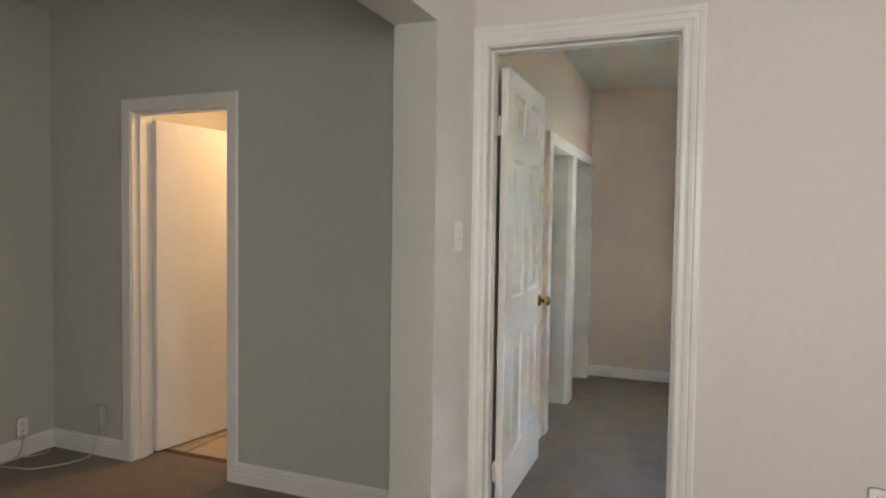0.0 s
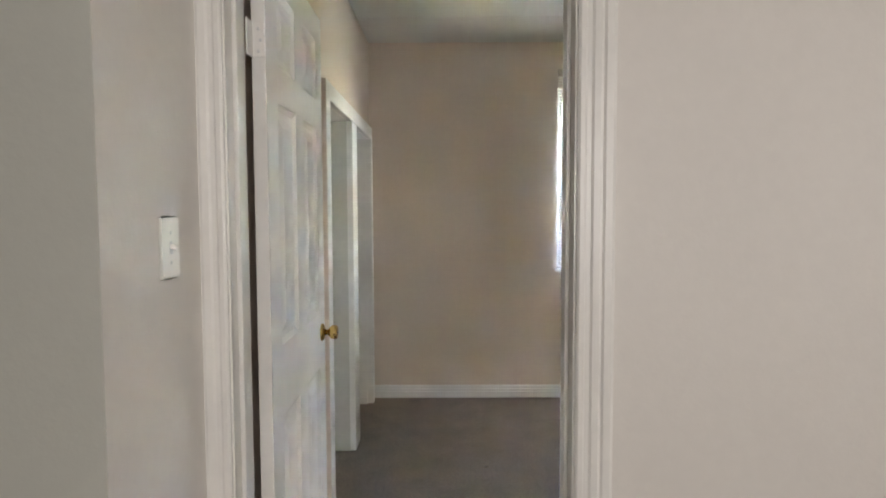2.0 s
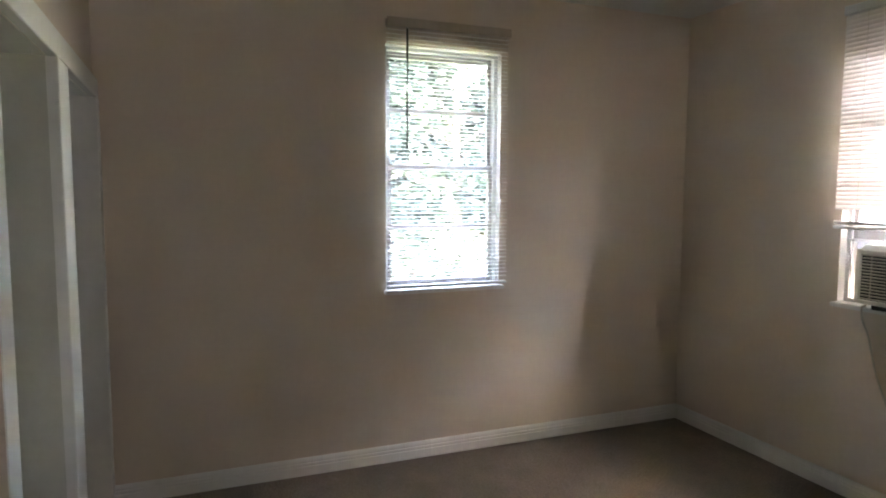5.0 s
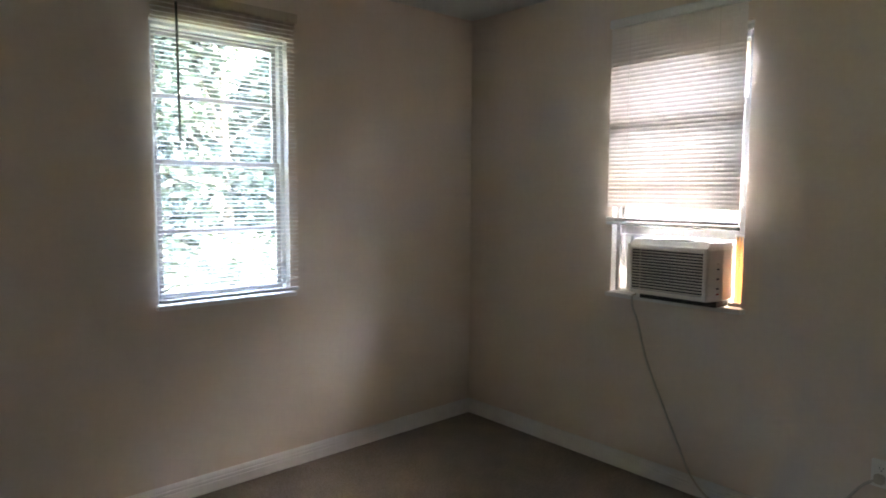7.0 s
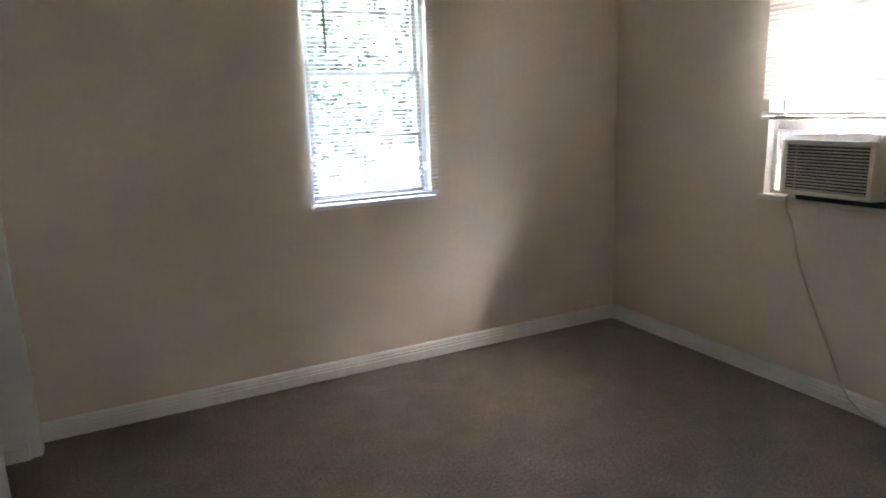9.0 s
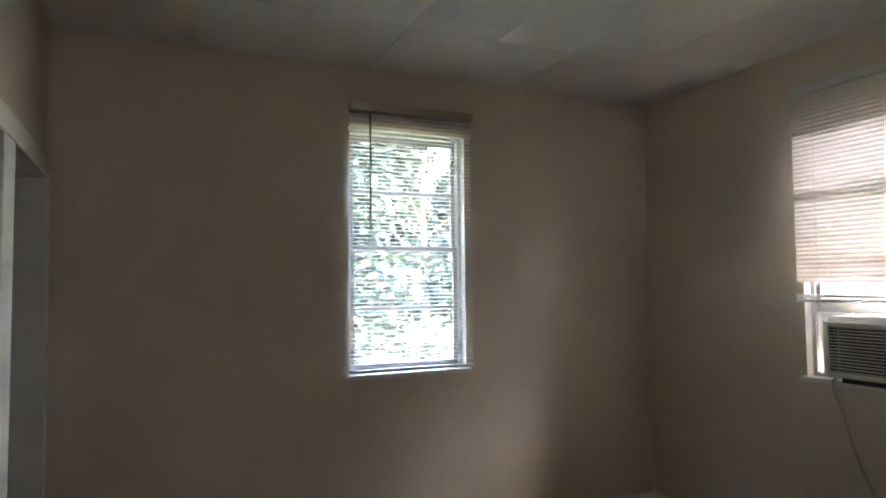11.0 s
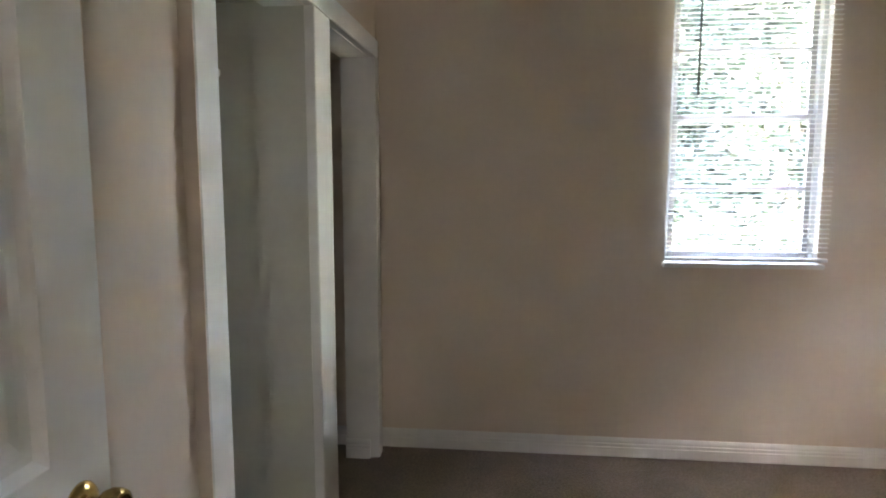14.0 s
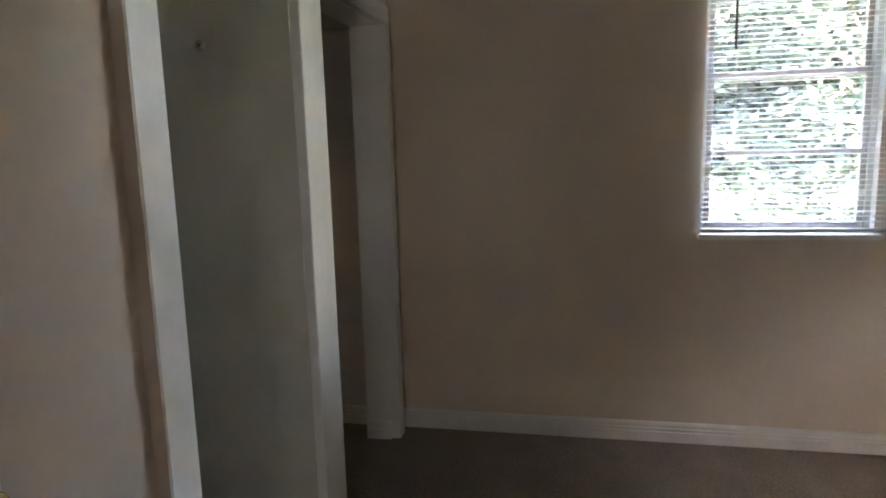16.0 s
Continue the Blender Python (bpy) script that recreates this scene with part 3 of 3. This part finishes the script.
def slat_mesh(length):
    """A thin crowned slat, 25 mm deep."""
    bm = bmesh.new()
    rows = []
    for k in range(5):
        u = -0.0125 + 0.00625 * k
        zc = 0.0022 * (1 - (u / 0.0125) ** 2)
        rows.append([bm.verts.new((x, u, zc)) for x in (0.0, length)])
    for a, b in zip(rows, rows[1:]):
        bm.faces.new((a[0], b[0], b[1], a[1]))
    ret = bmesh.ops.extrude_face_region(bm, geom=list(bm.faces))
    bmesh.ops.translate(bm, verts=[v for v in ret["geom"] if isinstance(v, bmesh.types.BMVert)], vec=(0, 0, 0.0005))
    bmesh.ops.recalc_face_normals(bm, faces=bm.faces)
    me = bpy.data.meshes.new("slat")
    bm.to_mesh(me); bm.free()
    me.materials.append(M_SLAT)
    return me


def blind(name, width, top, bottom, tilt, label, wand_at, wand_len, head_mat, stacked=0, off=0.030):
    """Mini blind: head rail, slats on ladder cords, bottom rail and wand. y is outwards, the rail hangs in front of the wall."""
    b = empty(name)
    tagged(b, label, "blind")
    yc = -off
    part("head_rail", boxed(0.0, width, yc - 0.02, yc + 0.02, top - 0.042, top, bevel=0.004), head_mat, b)
    if head_mat is M_VAL:
        part("valance", boxed(-0.003, width + 0.003, yc - 0.026, yc - 0.0215, top - 0.042, top + 0.004, bevel=0.002), head_mat, b, "tan valance strip")
    me = slat_mesh(width - 0.006)
    z = top - 0.055
    pitch = 0.0212
    rng = random.Random(len(name) + int(width * 1000))
    while z > bottom + (0.084 if stacked else 0.03):      # a gathered blind leaves an open strip above its stack
        s = new("slat", me)
        s.parent = b
        s.location = (0.003 + rng.uniform(-0.0012, 0.0012), yc, z)
        s.rotation_euler = (radians(tilt + rng.uniform(-2.2, 2.2)), rng.uniform(-0.0012, 0.0012), 0)
        z -= pitch
    for k in range(stacked):
        s = new("slat", me)
        s.parent = b
        s.location = (0.003 + rng.uniform(-0.002, 0.002), yc, bottom + 0.022 + 0.0034 * k)
        s.rotation_euler = (radians(rng.uniform(-2, 2)), 0, 0)
    part("bottom_rail", boxed(0.001, width - 0.001, yc - 0.0125, yc + 0.0125, bottom, bottom + 0.016, bevel=0.004), M_RAIL, b)
    for x in (0.12, width - 0.12):
        for dy in (-0.0132, 0.0132):
            part("ladder_cord", cyl(bmesh.new(), (x, yc + dy, bottom + 0.01), (x, yc + dy, top - 0.03), 0.0007, n=5), M_CORD, b)
    if wand_len:
        wd = part("tilt_wand", cyl(bmesh.new(), (wand_at, yc - 0.028, top - 0.05 - wand_len), (wand_at, yc - 0.028, top - 0.05), 0.0055, n=6), M_WAND, b, "dark clear plastic tilt wand")
        part("hook", cyl(bmesh.new(), (wand_at, yc - 0.028, top - 0.052), (wand_at, yc - 0.012, top - 0.025), 0.0025, n=6), M_ALU, wd)
    return b


win1 = frame_window("window_1", W1[1] - W1[0], W1[2], W1[3], "white aluminium single-hung window with four panes")
win1.matrix_world = Matrix.Translation((W1[0], 0.0, 0.0))
bl1 = blind("window_blind", 0.712, 2.385, 0.972, 3.0, "cream mini blind with open slats hanging before a window", 0.105, 0.62, M_VAL)
bl1.matrix_world = Matrix.Translation((1.362, 0.0, 0.0))

# the east window: x of its own frame runs south, y outwards
east = Matrix.Translation((XE, 0, 0)) @ pose(0, 0, 0, 0, 0, -90)
win2 = frame_window("window_2", W2[1] - W2[0], W2[2], W2[3], "white aluminium window with its sash raised on an air conditioner", 0.294, 0.055, 0.045, False)
win2.matrix_world = east @ Matrix.Translation((-W2[1], 0, 0))
bl2 = blind("window_blind", 0.70, 2.375, 1.325, 75.0, "cream mini blind with closed slats, lowered above an air conditioner", 0.0, 0.0, M_ALU, stacked=5, off=0.060)
bl2.matrix_world = east @ Matrix.Translation((1.10, 0, 0))


# ---- air conditioner ----
def air_conditioner():
    """Window unit on the sill; x along the wall to the south, y outwards."""
    a = empty("air_conditioner")
    tagged(a, "cream plastic window air conditioner with louvred front on the sill", "air conditioner")
    w, z0, z1, yf, yb = 0.408, 0.995, 1.260, -0.172, 0.27
    # body with the side that carries the controls cut back
    bm = bmesh.new()
    front = [(0.0, yf + 0.012), (w, yf + 0.012), (w + 0.024, yf + 0.11), (w + 0.024, yb), (0.0, yb)]
    lo = [bm.verts.new((x, y, z0)) for x, y in front]
    mid = [bm.verts.new((x, y, z1 - 0.022)) for x, y in front]
    ins = [(0.004, yf + 0.045), (w - 0.002, yf + 0.045), (w + 0.014, yf + 0.115), (w + 0.016, yb), (0.006, yb)]
    top = [bm.verts.new((x, y, z1 + 0.006)) for x, y in ins]
    n = 5
    for r, s in ((lo, mid), (mid, top)):
        for k in range(n):
            bm.faces.new((r[k], r[(k + 1) % n], s[(k + 1) % n], s[k]))
    bm.faces.new(lo[::-1]); bm.faces.new(top)
    bmesh.ops.bevel(bm, geom=list(bm.edges), offset=0.005, segments=2, affect="EDGES", clamp_overlap=True)
    body = part("body", bm, M_AC, a)
    # front frame
    bm = bmesh.new()
    f0, f1 = yf, yf + 0.016
    box(bm, -0.004, 0.020, f0, f1, z0 + 0.004, z1 - 0.016, bevel=0.004)
    box(bm, w - 0.020, w + 0.002, f0, f1, z0 + 0.004, z1 - 0.016, bevel=0.004)
    box(bm, 0.018, w - 0.018, f0, f1, z1 - 0.036, z1 - 0.016, bevel=0.004)
    box(bm, 0.018, w - 0.018, f0, f1, z0 + 0.004, z0 + 0.022, bevel=0.004)
    part("front_frame", bm, M_AC, a)
    # filter sheet just behind the louvres; its black stands in for shaded depth
    part("filter", boxed(0.02, w - 0.02, yf + 0.0115, yf + 0.0128, z0 + 0.02, z1 - 0.034), M_DARK, a, "filter sheet coloured near black for the shade between louvres")
    count = 15
    span = (z1 - 0.042) - (z0 + 0.026)
    bm = bmesh.new()
    box(bm, 0.019, w - 0.019, -0.0032, 0.0032, -0.0030, 0.0030, bevel=0.001)
    bmesh.ops.rotate(bm, verts=bm.verts, cent=(0, 0, 0), matrix=Matrix.Rotation(radians(12), 3, "X"))
    first = part("louvre", bm, M_ACG, a)
    first.location = (0, yf + 0.0065, z0 + 0.028)
    for k in range(1, count):
        o = new("louvre", first.data); o.parent = a
        o.location = (0, yf + 0.0065, z0 + 0.028 + span * k / (count - 1))
    part("rib", boxed(0.0635, 0.0665, yf + 0.0085, yf + 0.0115, z0 + 0.02, z1 - 0.036), M_ACG, a)
    # top vent and its grille
    vent = part("top_vent", boxed(0.13, w - 0.03, yf + 0.055, yf + 0.155, z1 + 0.0055, z1 + 0.008), M_ACG, a, "sunken top vent")
    bm = bmesh.new()
    for k in range(9):
        y = yf + 0.062 + k * 0.0105
        box(bm, 0.135, w - 0.035, y, y + 0.004, z1 + 0.008, z1 + 0.0105)
    part("grille", bm, M_AC, vent)
    part("dial", lathe(bmesh.new(), (0.07, yf + 0.085, z1 + 0.006), (0, 0, 1), [(0, 0.022), (0.006, 0.021), (0.009, 0.017), (0.0095, 0.002)], 20), M_AC, a, "", True)
    # controls on the slanted side
    for k, (z, mm) in enumerate(((1.03, M_RED), (1.055, M_SLOT), (1.10, M_SLOT), (1.145, M_SLOT), (1.17, M_ACG))):
        part("button", boxed(w + 0.010, w + 0.0225, yf + 0.070, yf + 0.085, z - 0.003, z + 0.003, bevel=0.0015), mm, a)
    # badge
    part("badge", boxed(w * 0.42, w * 0.58, yf - 0.0012, yf + 0.001, z1 - 0.030, z1 - 0.024), M_ALU, a)
    # base tray, the shadow under the unit put into its near-black colour
    part("base_tray", boxed(0.015, w + 0.004, yf + 0.10, yb - 0.02, 0.9605, z0 + 0.002), M_DARK, a, "base block coloured near black for the shadow gap")
    return a


ac = air_conditioner()
ac.matrix_world = east @ Matrix.Translation((1.303, 0, 0))


def accordion(name, x0, x1, label, material, top=1.29):
    """Pleated side curtain that fills the window beside the unit."""
    o = empty(name)
    tagged(o, label, "side curtain")
    bm = bmesh.new()
    n = 9
    rows = []
    for k in range(n):
        x = x0 + (x1 - x0) * k / (n - 1)
        y = 0.045 + (0.012 if k % 2 else 0.0)
        rows.append((bm.verts.new((x, y, 0.964)), bm.verts.new((x, y, top))))
    for a, b in zip(rows, rows[1:]):
        bm.faces.new((a[0], b[0], b[1], a[1]))
    ret = bmesh.ops.extrude_face_region(bm, geom=list(bm.faces))
    bmesh.ops.translate(bm, verts=[v for v in ret["geom"] if isinstance(v, bmesh.types.BMVert)], vec=(0, 0.0012, 0))
    part("pleats", bm, material, o)
    part("rail", boxed(x0 - 0.004, x1 + 0.004, 0.040, 0.0585, top, top + 0.012), M_ALU, o)
    return o


acc = accordion("side_curtain", 1.742, 1.797, "pleated tan vinyl side curtain beside the air conditioner", M_FLAP)
acc.matrix_world = east
# translucent white panel added in place of the bright window reveal
acc_reveal = accordion("side_curtain", 1.099, 1.300, "pleated white vinyl panel standing in for the lit window reveal", M_FLAPW, 1.262)
acc_reveal.matrix_world = east


def power_cord():
    c = empty("power_cord", (3.33, -1.25, 0.96))
    tagged(c, "off-white power cord hanging from the air conditioner to the floor", "power cord")
    inv = Matrix.Translation(c.location).inverted()
    x = XE - 0.03
    pts = [(XE - 0.12, -1.325, 0.985), (XE - 0.115, -1.305, 0.975), (XE - 0.075, -1.275, 0.955), (x - 0.025, -1.268, 0.90), (x, -1.285, 0.82), (x - 0.01, -1.345, 0.64), (x, -1.44, 0.42), (x + 0.004, -1.53, 0.235), (x, -1.60, 0.11), (x - 0.004, -1.70, 0.025), (x - 0.01, -1.85, 0.008), (x - 0.02, -2.0, 0.02), (x - 0.015, -2.12, 0.09), (x, -2.25, 0.20), (x + 0.004, -2.33, 0.31), (x + 0.018, -2.385, 0.352)]
    o = part("cable", tube(bmesh.new(), pts, 0.0055), M_CORD, c, "", True)
    o.matrix_parent_inverse = inv
    o = part("plug", boxed(XE - 0.036, XE - 0.008, -2.405, -2.368, 0.335, 0.372, bevel=0.006, seg=2), M_CORD, c)
    o.matrix_parent_inverse = inv
    return c


power_cord()


def plate(name, label, category, m, toggle):
    """Cover plate in its own frame: x across, y off the wall (towards -y), z up."""
    p = empty(name)
    tagged(p, label, category)
    hw, hh = (0.043, 0.063) if toggle == "switch" else (0.036, 0.058)
    part("cover_plate", boxed(-hw, hw, -0.006, 0.0, -hh, hh, bevel=0.003, seg=2), M_PLATE, p)
    if toggle == "switch":
        part("toggle_slot", boxed(-0.006, 0.006, -0.0068, -0.005, -0.013, 0.013), M_ALU, p)
        t = part("toggle", boxed(-0.0045, 0.0045, -0.020, -0.005, -0.004, 0.006, bevel=0.002), M_PLATE, p)
        t.matrix_basis = pose(0, 0, 0.004, 18)
        for z in (-0.03, 0.03):
            part("screw", lathe(bmesh.new(), (0, -0.006, z), (0, -1, 0), [(0, 0.004), (0.001, 0.0036), (0.0012, 0.001)], 10), M_ALU, p)
    else:
        for z in (-0.02, 0.02):
            r = part("receptacle", lathe(bmesh.new(), (0, -0.0055, z), (0, -1, 0), [(0, 0.017), (0.0025, 0.0165), (0.003, 0.015)], 20), M_PLATE, p)
            part("slot", boxed(-0.0075, -0.005, -0.0088, -0.007, z, z + 0.008), M_SLOT, r)
            part("slot", boxed(0.005, 0.0075, -0.0088, -0.007, z + 0.001, z + 0.0075), M_SLOT, r)
            part("slot", boxed(-0.0025, 0.0025, -0.0088, -0.007, z - 0.009, z - 0.005), M_SLOT, r)
    p.matrix_world = m
    return p


plate("light_switch", "white toggle light switch beside a door frame", "light switch", pose(0.0, -3.425, 1.322, 0, 0, 90), "switch")
plate("wall_outlet", "white double wall outlet above the baseboard", "wall outlet", pose(1.56, YW, 0.39, 0, 0, 0), "outlet")
plate("wall_outlet", "white double wall outlet with a plugged cord", "wall outlet", pose(XE, -2.388, 0.372, 0, 0, -90), "outlet")
plate("wall_outlet", "grey-white double wall outlet above the baseboard", "wall outlet", pose(-2.65, -3.44, 0.17, 0, 0, 90), "outlet")

box_thing = empty("junction_box", (-2.26, YW, 0.235))
tagged(box_thing, "overpainted grey-white plastic wall box low on a grey wall", "wall box")
part("housing", boxed(-0.045, 0.045, -0.035, 0.0, -0.055, 0.06, bevel=0.008, seg=2), M_BOX, box_thing)
part("lid", boxed(-0.038, 0.038, -0.039, -0.0345, -0.048, 0.053, bevel=0.003), M_BOX, box_thing)

wire = mesh_ob("loose_cable", tube(bmesh.new(), [(-2.62, -3.45, 0.13), (-2.60, -3.50, 0.03), (-2.62, -3.60, 0.008), (-2.50, -3.58, 0.006), (-2.40, -3.55, 0.006), (-2.30, -3.40, 0.006), (-2.296, -3.28, 0.01), (-2.27, -3.262, 0.10), (-2.265, -3.262, 0.19)], 0.004), M_CORD, smooth=True)
tagged(wire, "white loose cable lying on the carpet", "cable")
wire2 = mesh_ob("loose_cable", tube(bmesh.new(), [(-2.61, -3.30, 0.006), (-2.57, -3.36, 0.006), (-2.60, -3.44, 0.006), (-2.63, -3.47, 0.01)], 0.004), M_CORD, smooth=True)
tagged(wire2, "short white cable end on the carpet", "cable")

lint = mesh_ob("carpet_spot", boxed(0.762, 0.778, -1.306, -1.296, 0.0, 0.003, bevel=0.001), M_RUST)
tagged(lint, "small dark speck lying on brown carpet", "debris")


# ---- outside ----
GZ = -0.55
tagged(mesh_ob("ground", boxed(-900, 900, -900, 900, GZ - 0.2, GZ), M_GRASS), "sunlit grass lawn reaching the horizon", "ground", kind="structure")
tagged(mesh_ob("road", boxed(-200, 200, 24, 36, GZ, GZ + 0.02), M_ROAD), "worn grey asphalt road in daylight", "road", kind="structure")


def crown_mesh(rng, clusters, count, size):
    """Many small leaves in uneven clumps."""
    verts, faces = [], []
    for c, r in clusters:
        n = int(count * r ** 2)
        for _ in range(n):
            d = Vector((rng.gauss(0, 1), rng.gauss(0, 1), rng.gauss(0, 1))).normalized() * r * (rng.random() ** 0.4) * (0.75 + 0.5 * rng.random())
            p = Vector(c) + d
            u = Vector((rng.gauss(0, 1), rng.gauss(0, 1), rng.gauss(0, 0.5))).normalized()
            v = u.cross(Vector((rng.gauss(0, 1), rng.gauss(0, 1), rng.gauss(0, 1)))).normalized()
            s = size * (0.6 + 0.8 * rng.random())
            k = len(verts)
            verts += [p - u * s, p + v * s * 0.45, p + u * s, p - v * s * 0.45]
            faces.append((k, k + 1, k + 2, k + 3))
    me = bpy.data.meshes.new("crown")
    me.from_pydata([tuple(q) for q in verts], [], faces)
    me.materials.append(M_LEAF)
    return me


def tree(x, y, height, spread, seed, density, leaf, label):
    rng = random.Random(seed)
    t = empty("tree", (x, y, GZ))
    tagged(t, label, "tree", group="trees outside the window")
    bm = bmesh.new()
    cyl(bm, (0, 0, -0.1), (0.05, 0, height * 0.35), 0.16 * height / 6, 0.11 * height / 6, 10)
    cyl(bm, (0.05, 0, height * 0.35), (0.0, 0.1, height * 0.8), 0.11 * height / 6, 0.03, 8)
    clusters = []
    for k in range(14):
        a, rr = rng.uniform(0, 6.28), spread * rng.uniform(0.25, 0.95)
        h = height * rng.uniform(0.2, 1.0)
        c = (rr * math.cos(a), rr * math.sin(a), h)
        cyl(bm, (0.03, 0, height * rng.uniform(0.3, 0.6)), c, 0.02 * height / 6, 0.006, 6)
        clusters.append((c, spread * rng.uniform(0.26, 0.48)))
    part("trunk", bm, M_BARK, t)
    o = new("crown", crown_mesh(rng, clusters, density, leaf))
    o.parent = t
    return t


def bush(x, y, w, h, seed, label):
    rng = random.Random(seed)
    t = empty("bush", (x, y, GZ))
    tagged(t, label, "bush", group="bushes outside the window")
    clusters = [((rng.uniform(-w, w), rng.uniform(-0.4, 0.4), rng.uniform(0.2, h)), rng.uniform(0.25, 0.42)) for _ in range(int(w * 12))]
    bm = bmesh.new()
    for k in range(5):
        cyl(bm, (rng.uniform(-w, w) * 0.3, 0, -0.05), (rng.uniform(-w, w) * 0.8, rng.uniform(-0.3, 0.3), h * 0.8), 0.02, 0.006, 6)
    part("stem", bm, M_BARK, t)
    o = new("crown", crown_mesh(rng, clusters, 1000, 0.07))
    o.parent = t
    return t


tree(2.2, 11.5, 5.5, 2.6, 3, 4200, 0.13, "leafy green tree in strong daylight")
tree(6.2, 10.5, 5.6, 2.7, 4, 4200, 0.13, "leafy green tree in strong daylight")
tree(10.5, 13.0, 6.0, 3.0, 5, 2600, 0.13, "leafy green tree in strong daylight")
tree(-2.4, 12.0, 6.5, 3.2, 6, 2600, 0.13, "leafy green tree in strong daylight")
# three trees added out of view to keep northwest sky off the east wall
tree(-5.5, 8.5, 6.0, 2.8, 16, 2600, 0.13, "leafy green tree in strong daylight")
tree(-9.5, 7.0, 6.4, 3.0, 17, 2600, 0.13, "leafy green tree in strong daylight")
tree(-14.5, 8.0, 6.8, 3.2, 18, 2000, 0.14, "leafy green tree in strong daylight")
bush(9.5, 7.5, 1.4, 1.3, 24, "leafy green bush below the window")
bush(2.4, 8.0, 1.2, 1.2, 25, "leafy green bush below the window")
tree(4.0, 44.0, 10.0, 5.5, 7, 300, 0.22, "tall leafy tree beyond the road")
tree(14.0, 46.0, 11.0, 6.0, 8, 300, 0.22, "tall leafy tree beyond the road")
tree(24.0, 42.0, 9.0, 5.5, 9, 300, 0.22, "tall leafy tree beyond the road")
tree(-7.0, 45.0, 10.0, 5.5, 10, 300, 0.22, "tall leafy tree beyond the road")
tree(34.0, 44.0, 10.0, 5.5, 11, 300, 0.22, "tall leafy tree beyond the road")
bush(3.4, 4.8, 1.0, 1.25, 21, "leafy green bush below the window")
bush(6.0, 6.0, 1.4, 1.2, 22, "leafy green bush below the window")
bush(0.4, 6.6, 0.8, 1.1, 23, "leafy green bush below the window")



def neighbour_house(x0, x1, y0, y1, eave, ridge):
    """Plain one-storey brick house shape, unseen, added beside the east window to block low sky."""
    h = empty("neighbour_house", ((x0 + x1) / 2, (y0 + y1) / 2, GZ))
    tagged(h, "brown brick house shape added out of view to block low eastern sky", "house")
    h_inv = Matrix.Translation(h.location).inverted()
    o = part("wall", boxed(x0, x1, y0, y1, GZ - 0.1, eave), M_BRICK, h)
    o.matrix_parent_inverse = h_inv
    bm = bmesh.new()
    xm = (x0 + x1) / 2
    prof = [(x0 - 0.3, eave - 0.02), (xm, ridge), (x1 + 0.3, eave - 0.02), (x1 + 0.3, eave + 0.10), (xm, ridge + 0.14), (x0 - 0.3, eave + 0.10)]
    a = [bm.verts.new((x, y0 - 0.3, z)) for x, z in prof]
    b = [bm.verts.new((x, y1 + 0.3, z)) for x, z in prof]
    bm.faces.new(a[::-1]); bm.faces.new(b)
    for k in range(6):
        bm.faces.new((a[k], a[(k + 1) % 6], b[(k + 1) % 6], b[k]))
    bmesh.ops.recalc_face_normals(bm, faces=bm.faces)
    o = part("roof", bm, M_ROAD, h)
    o.matrix_parent_inverse = h_inv
    return h


# eave and ridge heights set where the low sky light is cut off
neighbour_house(6.6, 14.0, -17.0, 2.2, 2.90, 4.7)

# ---- bathroom tiles, last ----
floor_bath = empty("floor_tiles", (-1.7, -2.25, -0.008))
tagged(floor_bath, "beige square ceramic floor tiles with dark brown joints", "tiles", kind="structure")
bm = bmesh.new()
box(bm, -0.146, 0.146, -0.146, 0.146, 0.0, 0.009, bevel=0.003)
tile_me = part("tile", bm, M_TILE, floor_bath).data
first = True
for i in range(-3, 4):
    for j in range(-2, 3):
        x, y = 0.305 * i, 0.305 * j
        if abs(x) > 0.82 - 0.146 or abs(y) > 0.84 - 0.146:
            continue
        if first:
            floor_bath.children[0].location = (x, y, 0)
            first = False
            continue
        o = new("tile", tile_me)
        o.parent = floor_bath
        o.location = (x, y, random.uniform(-0.0006, 0.0006))
